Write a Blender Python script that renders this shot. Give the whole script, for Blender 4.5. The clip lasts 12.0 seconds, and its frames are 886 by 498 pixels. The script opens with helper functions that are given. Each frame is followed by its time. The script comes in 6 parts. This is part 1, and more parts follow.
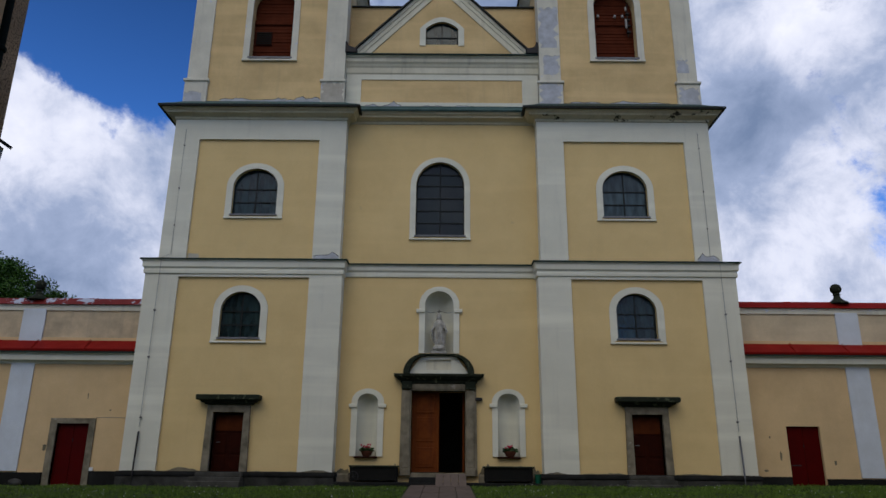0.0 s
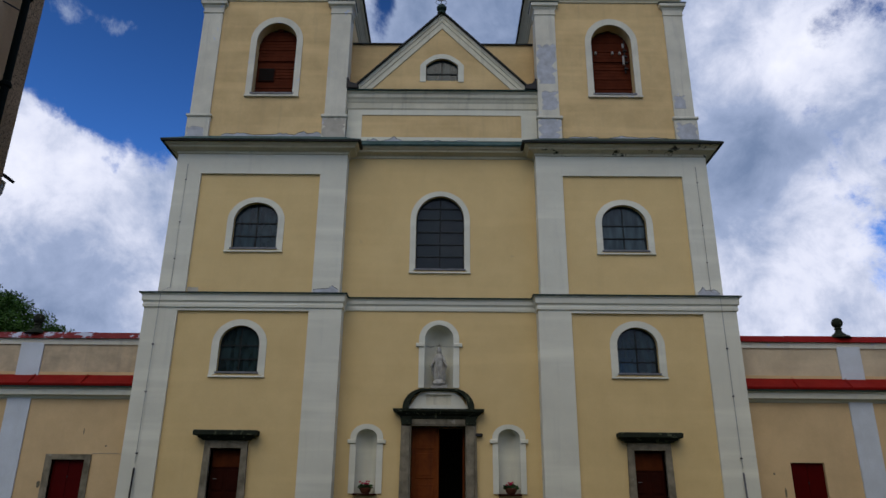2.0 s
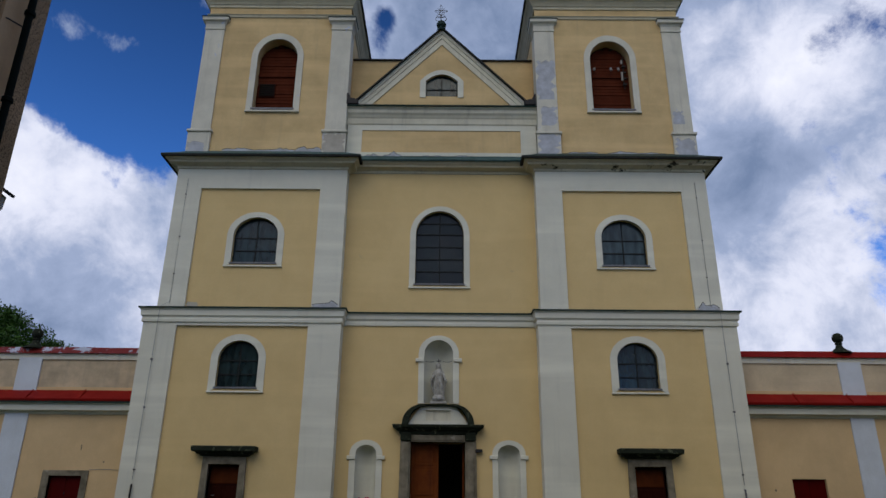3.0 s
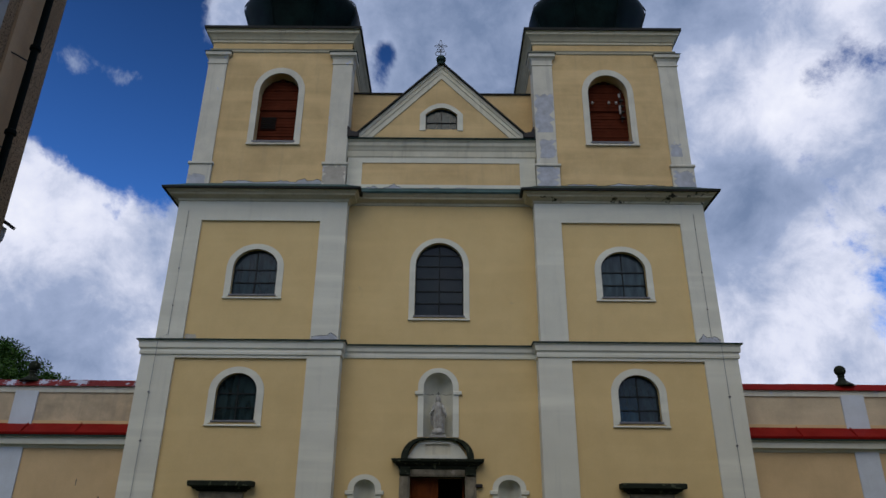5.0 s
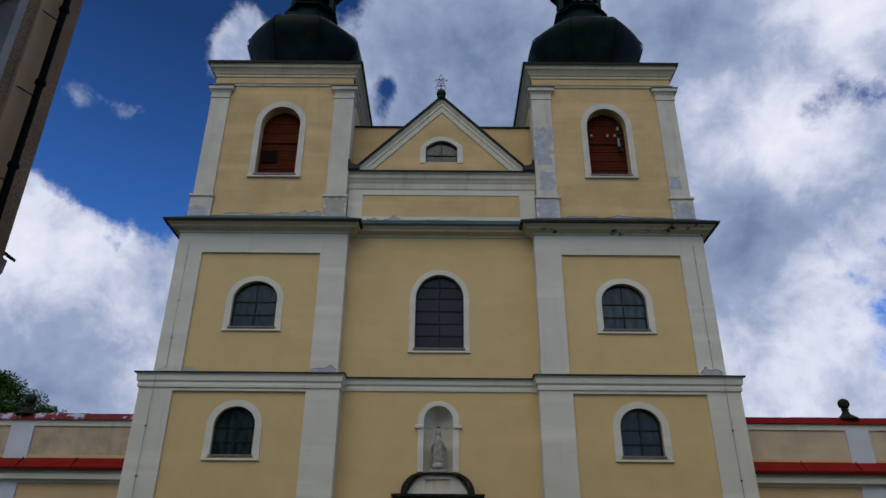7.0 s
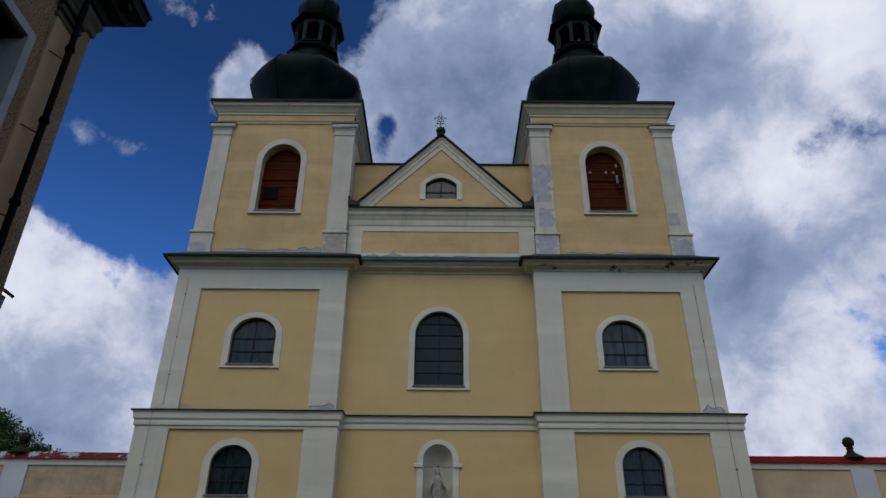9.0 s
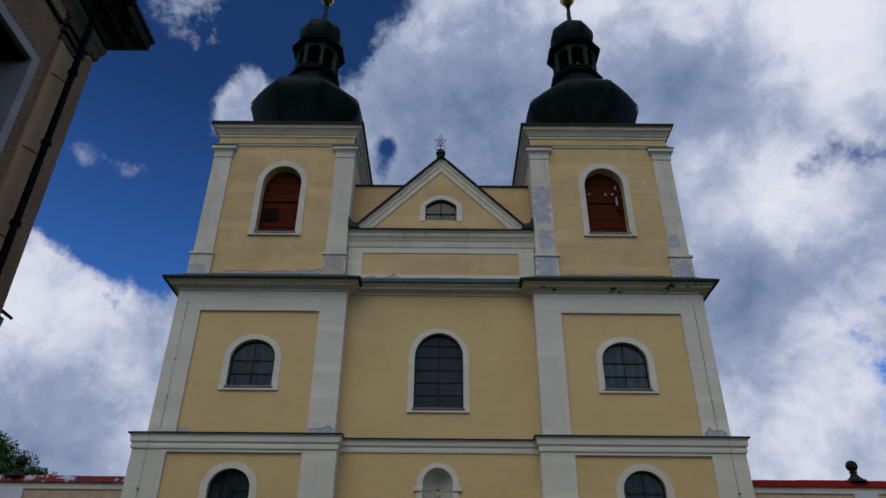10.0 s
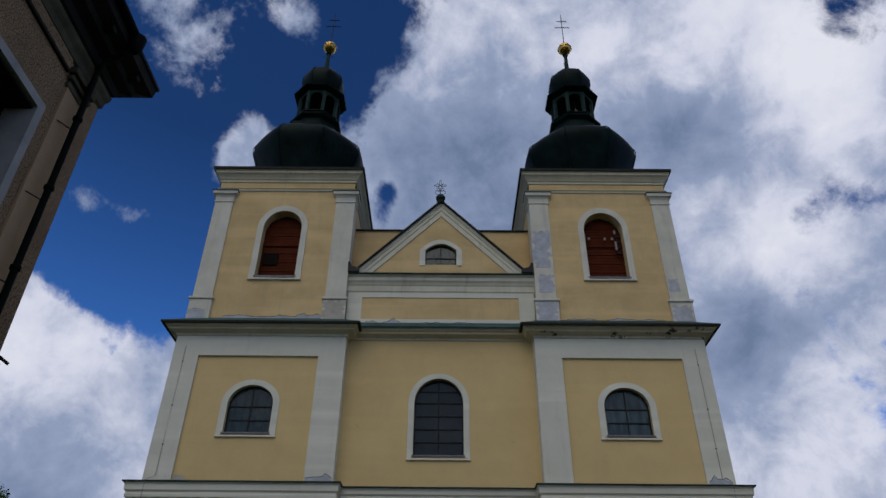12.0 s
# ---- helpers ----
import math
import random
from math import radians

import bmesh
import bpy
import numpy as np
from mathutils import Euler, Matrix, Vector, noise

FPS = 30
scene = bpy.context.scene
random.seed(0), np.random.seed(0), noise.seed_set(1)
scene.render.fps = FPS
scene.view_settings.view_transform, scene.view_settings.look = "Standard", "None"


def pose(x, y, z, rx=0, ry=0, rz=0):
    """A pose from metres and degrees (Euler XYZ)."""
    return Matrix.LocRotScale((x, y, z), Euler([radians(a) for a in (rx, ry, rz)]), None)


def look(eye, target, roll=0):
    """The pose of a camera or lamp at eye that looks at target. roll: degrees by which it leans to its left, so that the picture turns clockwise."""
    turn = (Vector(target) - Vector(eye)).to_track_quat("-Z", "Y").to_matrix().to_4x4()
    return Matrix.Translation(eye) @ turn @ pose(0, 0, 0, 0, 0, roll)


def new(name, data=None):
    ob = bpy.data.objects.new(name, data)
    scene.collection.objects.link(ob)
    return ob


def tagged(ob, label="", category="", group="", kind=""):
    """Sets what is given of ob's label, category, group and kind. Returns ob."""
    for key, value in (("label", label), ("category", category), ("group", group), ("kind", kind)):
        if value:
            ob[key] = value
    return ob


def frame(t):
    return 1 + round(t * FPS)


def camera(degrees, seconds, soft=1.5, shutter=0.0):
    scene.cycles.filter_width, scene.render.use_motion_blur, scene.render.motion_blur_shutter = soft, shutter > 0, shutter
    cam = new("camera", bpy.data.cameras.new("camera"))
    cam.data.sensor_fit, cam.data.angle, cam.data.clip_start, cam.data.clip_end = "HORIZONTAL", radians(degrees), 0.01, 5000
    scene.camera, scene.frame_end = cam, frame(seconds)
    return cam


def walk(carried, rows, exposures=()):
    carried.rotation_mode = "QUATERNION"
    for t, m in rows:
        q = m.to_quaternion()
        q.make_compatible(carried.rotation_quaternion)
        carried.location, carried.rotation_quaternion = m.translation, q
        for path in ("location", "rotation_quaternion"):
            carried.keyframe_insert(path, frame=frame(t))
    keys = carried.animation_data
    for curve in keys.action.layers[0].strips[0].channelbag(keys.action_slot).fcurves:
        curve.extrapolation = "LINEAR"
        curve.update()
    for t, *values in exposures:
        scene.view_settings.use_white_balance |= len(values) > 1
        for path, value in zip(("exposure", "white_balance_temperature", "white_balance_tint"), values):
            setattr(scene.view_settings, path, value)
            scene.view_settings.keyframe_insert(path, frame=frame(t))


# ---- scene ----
cam = camera(64.71, 12.0)
EYE = (0.2, -25.0, 0.9)
PATH = [
    (0.0, 0.089, 16.761, -0.463), (0.5, 0.087, 17.067, -0.465), (1.0, 0.087, 17.763, -0.468), (1.5, 0.086, 18.588, -0.465),
    (2.0, 0.075, 19.518, -0.474), (2.5, 0.055, 20.182, -0.482), (3.0, 0.042, 20.736, -0.484), (5.0, 0.012, 23.34, -0.48),
    (5.5, 0.011, 24.154, -0.484), (6.0, 0.017, 24.879, -0.481), (6.5, 0.024, 25.428, -0.481), (7.0, 0.025, 25.955, -0.479),
    (9.0, -0.012, 28.923, -0.479), (9.5, -0.02, 29.758, -0.481), (10.0, -0.034, 30.696, -0.489), (10.5, -0.04, 31.616, -0.489),
    (11.0, -0.034, 32.624, -0.483), (11.5, -0.03, 33.568, -0.477), (12.0, -0.033, 34.336, -0.467)]
walk(cam, [(t, pose(*EYE, 90 + p, r, y)) for t, y, p, r in PATH], exposures=[(0.0, -0.09), (6.0, -0.20), (12.0, -0.42)])

# ---- world and light ----
SUN_AZ, SUN_EL = 200.0, 50.0          # compass from +y towards +x, and height


def make_world():
    w = bpy.data.worlds.new("sky")
    scene.world = w
    w.use_nodes = True
    nt = w.node_tree
    nt.nodes.clear()
    N, L = nt.nodes.new, nt.links.new

    def math_node(op, a, b=None, c=None, clamp=False):
        n = N("ShaderNodeMath")
        n.operation, n.use_clamp = op, clamp
        for i, v in enumerate((a, b, c)):
            if v is None:
                continue
            if isinstance(v, (int, float)):
                n.inputs[i].default_value = v
            else:
                L(v, n.inputs[i])
        return n.outputs[0]

    tc = N("ShaderNodeTexCoord").outputs["Generated"]
    nrm = N("ShaderNodeVectorMath")
    nrm.operation = "NORMALIZE"
    L(tc, nrm.inputs[0])
    v = nrm.outputs[0]
    sep = N("ShaderNodeSeparateXYZ")
    L(v, sep.inputs[0])

    def fbm(scale, detail, rough, dist, seed):
        n = N("ShaderNodeTexNoise")
        n.noise_dimensions = "4D"
        n.inputs["W"].default_value = seed
        for k, val in (("Scale", scale), ("Detail", detail), ("Roughness", rough), ("Distortion", dist)):
            n.inputs[k].default_value = val
        L(v, n.inputs["Vector"])
        return n.outputs[0]

    def lobe(d, power, amount):
        n = N("ShaderNodeVectorMath")
        n.operation = "DOT_PRODUCT"
        L(v, n.inputs[0])
        n.inputs[1].default_value = Vector(d).normalized()
        return math_node("MULTIPLY", math_node("POWER", math_node("MAXIMUM", n.outputs["Value"], 0.0), power), amount)

    # where the cover opens to blue and where it heaps up: direction, sharpness, amount
    cover = math_node("ADD", math_node("MULTIPLY_ADD", fbm(4.6, 12, 0.58, 0.25, 2.3), 1.5, -0.53), math_node("MULTIPLY", fbm(15.0, 12, 0.66, 0.3, 5.1), 0.72))
    openings = (
        ((-0.37, 0.72, 0.58), 24, -0.50), ((-0.42, 0.763, 0.49), 90, -0.28), ((-0.115, 0.613, 0.781), 220, -0.34), ((-0.25, 0.62, 0.743), 300, -0.12),
        ((-0.083, 0.769, 0.633), 5000, -0.26), ((-0.082, 0.782, 0.618), 4000, -0.22), ((-0.090, 0.795, 0.60), 7000, -0.14), ((0.504, 0.664, 0.554), 700, -0.26), ((0.452, 0.707, 0.546), 2500, -0.26),
        ((0.451, 0.766, 0.459), 4000, -0.30), ((0.471, 0.533, 0.703), 2500, -0.14), ((0.53, 0.80, 0.285), 500, -0.26), ((-0.237, 0.655, 0.717), 900, -0.30))
    heaps = (
        ((-0.50, 0.80, 0.33), 60, 0.46), ((-0.42, 0.85, 0.31), 120, 0.42), ((-0.51, 0.755, 0.425), 300, 0.34),
        ((-0.265, 0.69, 0.672), 900, 0.46), ((-0.288, 0.712, 0.64), 1400, 0.40), ((-0.312, 0.727, 0.611), 2200, 0.36),
        ((-0.205, 0.597, 0.775), 700, 0.36), ((-0.32, 0.605, 0.728), 300, 0.24), ((-0.455, 0.702, 0.549), 1500, 0.50),
        ((-0.402, 0.730, 0.552), 1300, 0.62), ((0.06, 0.72, 0.69), 40, 0.46), ((-0.05, 0.75, 0.66), 200, 0.22), ((0.33, 0.66, 0.68), 90, 0.24),
        # last entry: unseen cloud added behind the viewer to whiten reflections and front light
        ((0.40, 0.75, 0.45), 16, 0.24), ((0.0, -0.85, 0.5), 4, 0.16))
    for d, power, amount in openings + heaps:
        cover = math_node("ADD", cover, lobe(d, power, amount))
    ramp = N("ShaderNodeMapRange")
    ramp.interpolation_type = "SMOOTHSTEP"
    ramp.inputs["From Min"].default_value, ramp.inputs["From Max"].default_value = 0.42, 0.64
    L(cover, ramp.inputs["Value"])
    # thin sunlit rims, thicker grey bellies
    rim = N("ShaderNodeMapRange")
    for k, val in (("From Min", 0.52), ("From Max", 1.15), ("To Min", 0.14), ("To Max", -0.10)):
        rim.inputs[k].default_value = val
    L(cover, rim.inputs["Value"])
    puff = math_node("ADD", math_node("MULTIPLY_ADD", fbm(5.5, 8, 0.55, 0.25, 7.7), 1.8, -1.05), math_node("MULTIPLY", fbm(14.0, 10, 0.63, 0.35, 1.4), 1.12))
    puff = math_node("ADD", puff, rim.outputs[0])
    shaded = (
        ((0.02, 0.72, 0.69), 30, -0.12), ((0.045, 0.72, 0.691), 600, -0.08), ((0.425, 0.808, 0.405), 500, -0.24), ((-0.47, 0.85, 0.24), 160, -0.16),
        ((0.315, 0.688, 0.654), 300, -0.26), ((0.35, 0.65, 0.672), 900, -0.10), ((0.396, 0.805, 0.442), 900, -0.10), ((0.40, 0.87, 0.285), 700, -0.12))
    sunlit = (
        ((-0.49, 0.79, 0.38), 160, 0.40), ((-0.43, 0.83, 0.36), 120, 0.20), ((0.05, 0.62, 0.78), 120, 0.32), ((-0.40, 0.87, 0.29), 300, 0.28), ((0.44, 0.584, 0.681), 220, 0.56), ((0.495, 0.593, 0.635), 400, 0.24),
        ((0.30, 0.56, 0.78), 90, 0.44), ((0.195, 0.628, 0.753), 900, 0.36), ((0.091, 0.661, 0.745), 1500, 0.16), ((0.416, 0.734, 0.538), 400, 0.34),
        ((0.385, 0.774, 0.503), 900, 0.16), ((0.46, 0.825, 0.34), 400, 0.36), ((0.46, 0.865, 0.235), 200, 0.22), ((0.49, 0.70, 0.50), 300, 0.16),
        ((-0.272, 0.69, 0.668), 500, 0.34))
    for d, power, amount in shaded + sunlit:
        puff = math_node("ADD", puff, lobe(d, power, amount))
    tone = N("ShaderNodeValToRGB")
    els = tone.color_ramp.elements
    els[0].position, els[0].color = 0.0, (0.19, 0.262, 0.43, 1)
    els[1].position, els[1].color = 0.72, (0.83, 0.865, 1.03, 1)
    els.new(0.98).color = (1.0, 1.02, 1.13, 1)
    mid = els.new(0.4)
    mid.color = (0.372, 0.452, 0.66, 1)
    L(math_node("MULTIPLY", puff, 0.8), tone.inputs[0])
    sky = N("ShaderNodeTexSky")
    sky.sky_type, sky.sun_disc = "NISHITA", False
    sky.sun_elevation, sky.sun_rotation = radians(SUN_EL), radians(SUN_AZ)
    sky.air_density, sky.dust_density, sky.ozone_density = 1.0, 0.1, 3.0
    L(v, sky.inputs[0])
    blue = N("ShaderNodeMix")
    blue.data_type, blue.blend_type = "RGBA", "MULTIPLY"
    blue.inputs["Factor"].default_value = 1.0
    L(sky.outputs[0], blue.inputs["A"])
    blue.inputs["B"].default_value = (0.017, 0.037, 0.068, 1)
    pale = N("ShaderNodeMapRange")
    for k, val in (("From Min", 0.36), ("From Max", 0.66), ("To Min", 2.5), ("To Max", 1.08)):
        pale.inputs[k].default_value = val
    L(sep.outputs[2], pale.inputs["Value"])
    lift = N("ShaderNodeVectorMath")
    lift.operation = "SCALE"
    L(blue.outputs["Result"], lift.inputs[0])
    L(pale.outputs[0], lift.inputs["Scale"])
    mix = N("ShaderNodeMix")
    mix.data_type = "RGBA"
    L(ramp.outputs[0], mix.inputs["Factor"])
    L(lift.outputs[0], mix.inputs["A"])
    L(tone.outputs[0], mix.inputs["B"])
    bg = N("ShaderNodeBackground")
    bg.inputs["Strength"].default_value = 1.0
    L(mix.outputs["Result"], bg.inputs["Color"])
    out = N("ShaderNodeOutputWorld")
    L(bg.outputs[0], out.inputs["Surface"])


make_world()
sun_data = bpy.data.lights.new("sun", "SUN")
sun_data.energy, sun_data.angle, sun_data.color = 0.88, radians(50), (1.0, 0.91, 0.70)
sun = new("sun", sun_data)
_a, _e = radians(SUN_AZ), radians(SUN_EL)
sun.matrix_world = look((40 * math.sin(_a), 40 * math.cos(_a), 60), (40 * math.sin(_a) - math.sin(_a) * math.cos(_e),
                        40 * math.cos(_a) - math.cos(_a) * math.cos(_e), 60 - math.sin(_e)))


# ---- materials ----
def material(name, base, second=None, rough=0.8, metal=0.0, grain=60.0, blotch=0.8, amount=0.5, bump=0.15, streak=0.0,
             streak_col=(0.2, 0.19, 0.17), wear=None, wear_at=0.66, wear_scale=1.2, bump_dist=0.01, spec=0.16, rand=0.0, band=0.0):
    """A surface with blotches, fine grain, optional rain streaks and worn spots of a second paint."""
    m = bpy.data.materials.new(name)
    m.use_nodes = True
    nt = m.node_tree
    N, L = nt.nodes.new, nt.links.new
    b = nt.nodes["Principled BSDF"]
    geo = N("ShaderNodeNewGeometry")
    second = second or tuple(c * 0.8 for c in base)

    def noise_tex(scale, detail=6.0, rough_=0.6, stretch=None, dist=0.0):
        n = N("ShaderNodeTexNoise")
        for k, val in (("Scale", scale), ("Detail", detail), ("Roughness", rough_), ("Distortion", dist)):
            n.inputs[k].default_value = val
        if stretch:
            mp = N("ShaderNodeMapping")
            mp.inputs["Scale"].default_value = stretch
            L(geo.outputs["Position"], mp.inputs[0])
            L(mp.outputs[0], n.inputs["Vector"])
        else:
            L(geo.outputs["Position"], n.inputs["Vector"])
        return n.outputs[0]

    def rng(sock, lo, hi, a=0.0, c=1.0):
        n = N("ShaderNodeMapRange")
        n.inputs["From Min"].default_value, n.inputs["From Max"].default_value = lo, hi
        n.inputs["To Min"].default_value, n.inputs["To Max"].default_value = a, c
        L(sock, n.inputs["Value"])
        return n.outputs[0]

    def mixc(fac, a, c):
        n = N("ShaderNodeMix")
        n.data_type = "RGBA"
        if isinstance(fac, float):
            n.inputs["Factor"].default_value = fac
        else:
            L(fac, n.inputs["Factor"])
        for s, val in (("A", a), ("B", c)):
            if isinstance(val, tuple):
                n.inputs[s].default_value = (*val, 1)
            else:
                L(val, n.inputs[s])
        return n.outputs["Result"]

    big = noise_tex(blotch, 5.0, 0.6)
    fine = noise_tex(grain, 4.0, 0.7)
    col = mixc(rng(big, 0.35, 0.68, 0.0, amount), base, second)
    col = mixc(rng(fine, 0.35, 0.7, 0.0, amount * 0.45), col, tuple(c * 0.72 for c in base))
    if streak:
        s = noise_tex(1.0, 5.0, 0.65, (3.2, 3.2, 0.22))
        col = mixc(rng(s, 0.54, 0.78, 0.0, streak), col, streak_col)
    if band:
        bd = noise_tex(1.0, 3.0, 0.5, (0.12, 0.12, 1.5))
        col = mixc(rng(bd, 0.5, 0.72, 0.0, band), col, tuple(min(0.85, c * 1.16) for c in base))
    if wear:
        wn = noise_tex(wear_scale, 8.0, 0.7, None, 0.3)
        col = mixc(rng(wn, wear_at, wear_at + 0.02), col, wear)
    if rand:
        info = N("ShaderNodeObjectInfo")
        col = mixc(rng(info.outputs["Random"], 0.0, 1.0, 0.0, rand), col, tuple(c * 0.6 for c in base))
    L(col, b.inputs["Base Color"])
    L(rng(big, 0.3, 0.7, rough - 0.08, min(1.0, rough + 0.08)), b.inputs["Roughness"])
    b.inputs["Metallic"].default_value = metal
    b.inputs["Specular IOR Level"].default_value = spec
    if bump:
        bn = N("ShaderNodeBump")
        bn.inputs["Strength"].default_value, bn.inputs["Distance"].default_value = bump, bump_dist
        L(fine, bn.inputs["Height"])
        L(bn.outputs[0], b.inputs["Normal"])
    return m


M_YELLOW = material("ochre_plaster", (0.735, 0.545, 0.258), (0.64, 0.465, 0.215), 0.9, grain=38, blotch=0.8, amount=0.65, bump=0.3, streak=0.10,
                    streak_col=(0.46, 0.35, 0.19), band=0.25, wear=(0.60, 0.45, 0.23), wear_at=0.70, wear_scale=0.9)
M_YELLOW_OLD = material("weathered_ochre_plaster", (0.72, 0.525, 0.26), (0.55, 0.39, 0.19), 0.9, grain=26, blotch=0.9, amount=0.9, bump=0.3,
                        streak=0.35, streak_col=(0.40, 0.30, 0.18), band=0.6)
M_PEACH = material("peach_plaster", (0.70, 0.50, 0.27), (0.565, 0.40, 0.215), 0.92, grain=36, blotch=0.8, amount=0.8, bump=0.3, streak=0.12,
                   streak_col=(0.42, 0.31, 0.2), wear=(0.40, 0.29, 0.18), wear_at=0.72, wear_scale=1.4)
M_BARE = material("bare_weathered_plaster", (0.64, 0.50, 0.33), (0.36, 0.30, 0.21), 0.93, grain=22, blotch=1.3, amount=1.0, bump=0.4, streak=0.5,
                  streak_col=(0.25, 0.22, 0.19), band=0.4)
M_WHITE = material("whitewashed_stucco", (0.735, 0.715, 0.59), (0.635, 0.62, 0.515), 0.88, grain=34, blotch=0.7, amount=0.7, bump=0.2, streak=0.3,
                   streak_col=(0.46, 0.45, 0.40), band=0.8)
M_WHITE_OLD = material("weathered_white_stucco", (0.74, 0.705, 0.58), (0.59, 0.565, 0.47), 0.9, grain=26, blotch=1.1, amount=0.9, bump=0.35, streak=0.5,
                       streak_col=(0.32, 0.31, 0.28), wear=(0.55, 0.58, 0.68), wear_at=0.63, wear_scale=1.6)
M_PATCH = material("flaked_limewash", (0.55, 0.57, 0.61), (0.36, 0.36, 0.37), 0.9, grain=20, blotch=3.0, amount=0.9, bump=0.5)
M_CREAM = material("cream_cornice_stucco", (0.67, 0.61, 0.44), (0.53, 0.48, 0.345), 0.9, grain=30, blotch=1.0, amount=0.8, bump=0.25, streak=0.4,
                   streak_col=(0.3, 0.27, 0.19), wear=(0.14, 0.13, 0.11), wear_at=0.68, wear_scale=1.1)
M_CREAM_STAINED = material("stained_cornice_stucco", (0.66, 0.60, 0.43), (0.50, 0.455, 0.33), 0.9, grain=30, blotch=1.0, amount=0.9, bump=0.3, streak=0.5,
                           streak_col=(0.26, 0.23, 0.16), wear=(0.05, 0.047, 0.035), wear_at=0.60, wear_scale=1.5)
M_STUCCO_AGED = material("aged_cream_moulding", (0.74, 0.695, 0.54), (0.58, 0.545, 0.42), 0.9, grain=26, blotch=1.2, amount=0.9, bump=0.3, streak=0.45,
                         streak_col=(0.30, 0.28, 0.22))
M_VERDIGRIS = material("verdigris_sheet_metal", (0.035, 0.075, 0.068), (0.085, 0.14, 0.13), 0.65, metal=0.0, grain=20, blotch=1.8, amount=0.9, bump=0.15)
M_PATCH_BROWN = material("bare_brown_render", (0.52, 0.48, 0.40), (0.40, 0.365, 0.30), 0.93, grain=20, blotch=3.0, amount=0.9, bump=0.5)
M_STEP = material("worn_grey_step_stone", (0.085, 0.08, 0.068), (0.022, 0.023, 0.018), 0.92, grain=24, blotch=2.2, amount=1.0, bump=0.5)
M_PORCELAIN = material("dulled_porcelain", (0.36, 0.34, 0.32), (0.24, 0.22, 0.2), 0.5, grain=20, blotch=6, amount=0.6, bump=0.0)
M_BARE_PALE = material("pale_weathered_plaster", (0.66, 0.54, 0.365), (0.48, 0.39, 0.265), 0.93, grain=22, blotch=1.0, amount=1.0, bump=0.4, streak=0.3,
                       streak_col=(0.42, 0.34, 0.26), band=0.4)
M_LIMEWASH = material("bluish_limewash", (0.66, 0.705, 0.76), (0.55, 0.585, 0.62), 0.9, grain=30, blotch=1.2, amount=0.8, bump=0.3, streak=0.2,
                      streak_col=(0.42, 0.42, 0.40), wear=(0.60, 0.50, 0.36), wear_at=0.72, wear_scale=2.2)
M_BELL = material("bell_bronze", (0.42, 0.37, 0.28), (0.3, 0.27, 0.2), 0.4, metal=0.8, grain=12, blotch=4, amount=0.6, bump=0.0)
M_FLASH = material("green_grey_sheet_metal", (0.018, 0.036, 0.029), (0.045, 0.078, 0.066), 0.6, metal=0.1, grain=20, blotch=1.4, amount=0.9, bump=0.1)
# dark metal edge, its colour also carrying the shade under the overhang
M_SOFFIT = material("dark_cornice_edge", (0.025, 0.026, 0.023), (0.05, 0.05, 0.045), 0.8, grain=20, blotch=1.2, amount=0.8, bump=0.1)
M_COPPER = material("dark_green_sheet_copper", (0.0022, 0.0068, 0.0058), (0.0075, 0.023, 0.020), 0.42, metal=0.0, spec=0.05, grain=9, blotch=1.1, amount=0.9, bump=0.12,
                    bump_dist=0.03, streak=0.5, streak_col=(0.0015, 0.004, 0.0035))
M_COPPER_PALE = material("paler_lantern_copper", (0.03, 0.055, 0.048), (0.015, 0.03, 0.026), 0.6, metal=0.0, spec=0.04, grain=12, blotch=3, amount=0.8, bump=0.08)
M_GOLD = material("gilt_ball", (0.72, 0.43, 0.10), (0.55, 0.31, 0.07), 0.3, metal=1.0, grain=12, blotch=3, amount=0.7, bump=0.05)
M_IRON = material("wrought_iron", (0.03, 0.03, 0.032), (0.06, 0.05, 0.045), 0.6, metal=0.4, grain=40, blotch=4, amount=0.7, bump=0.1)
M_IRON_GREY = material("weathered_grey_iron", (0.20, 0.20, 0.21), (0.13, 0.13, 0.14), 0.6, metal=0.3, grain=40, blotch=4, amount=0.7, bump=0.1)
M_STONE = material("grey_sandstone", (0.285, 0.245, 0.175), (0.105, 0.092, 0.062), 0.9, grain=45, blotch=2.6, amount=1.0, bump=0.6, streak=0.5,
                   streak_col=(0.07, 0.072, 0.05), wear=(0.34, 0.31, 0.25), wear_at=0.64, wear_scale=3.0)
M_STONE_DARK = material("blackened_sandstone", (0.026, 0.031, 0.02), (0.014, 0.018, 0.011), 0.92, grain=40, blotch=2.5, amount=0.9, bump=0.5,
                        wear=(0.09, 0.10, 0.062), wear_at=0.585, wear_scale=5)
M_PLINTH = material("dark_plinth_stone", (0.017, 0.017, 0.016), (0.008, 0.008, 0.007), 0.92, grain=22, blotch=1.6, amount=1.0, bump=0.5, streak=0.3,
                    streak_col=(0.06, 0.065, 0.05))
M_PLINTH_LOW = material("rough_plinth_stone", (0.062, 0.059, 0.053), (0.013, 0.014, 0.011), 0.95, grain=18, blotch=1.8, amount=1.0, bump=0.6, streak=0.4,
                        streak_col=(0.035, 0.04, 0.028))
M_GRIME = material("dark_wall_grime", (0.13, 0.12, 0.085), (0.27, 0.225, 0.14), 0.95, grain=16, blotch=3.5, amount=1.0, bump=0.4)
M_STATUE = material("limestone_statue", (0.50, 0.475, 0.42), (0.27, 0.26, 0.225), 0.85, grain=50, blotch=9, amount=1.0, bump=0.3)
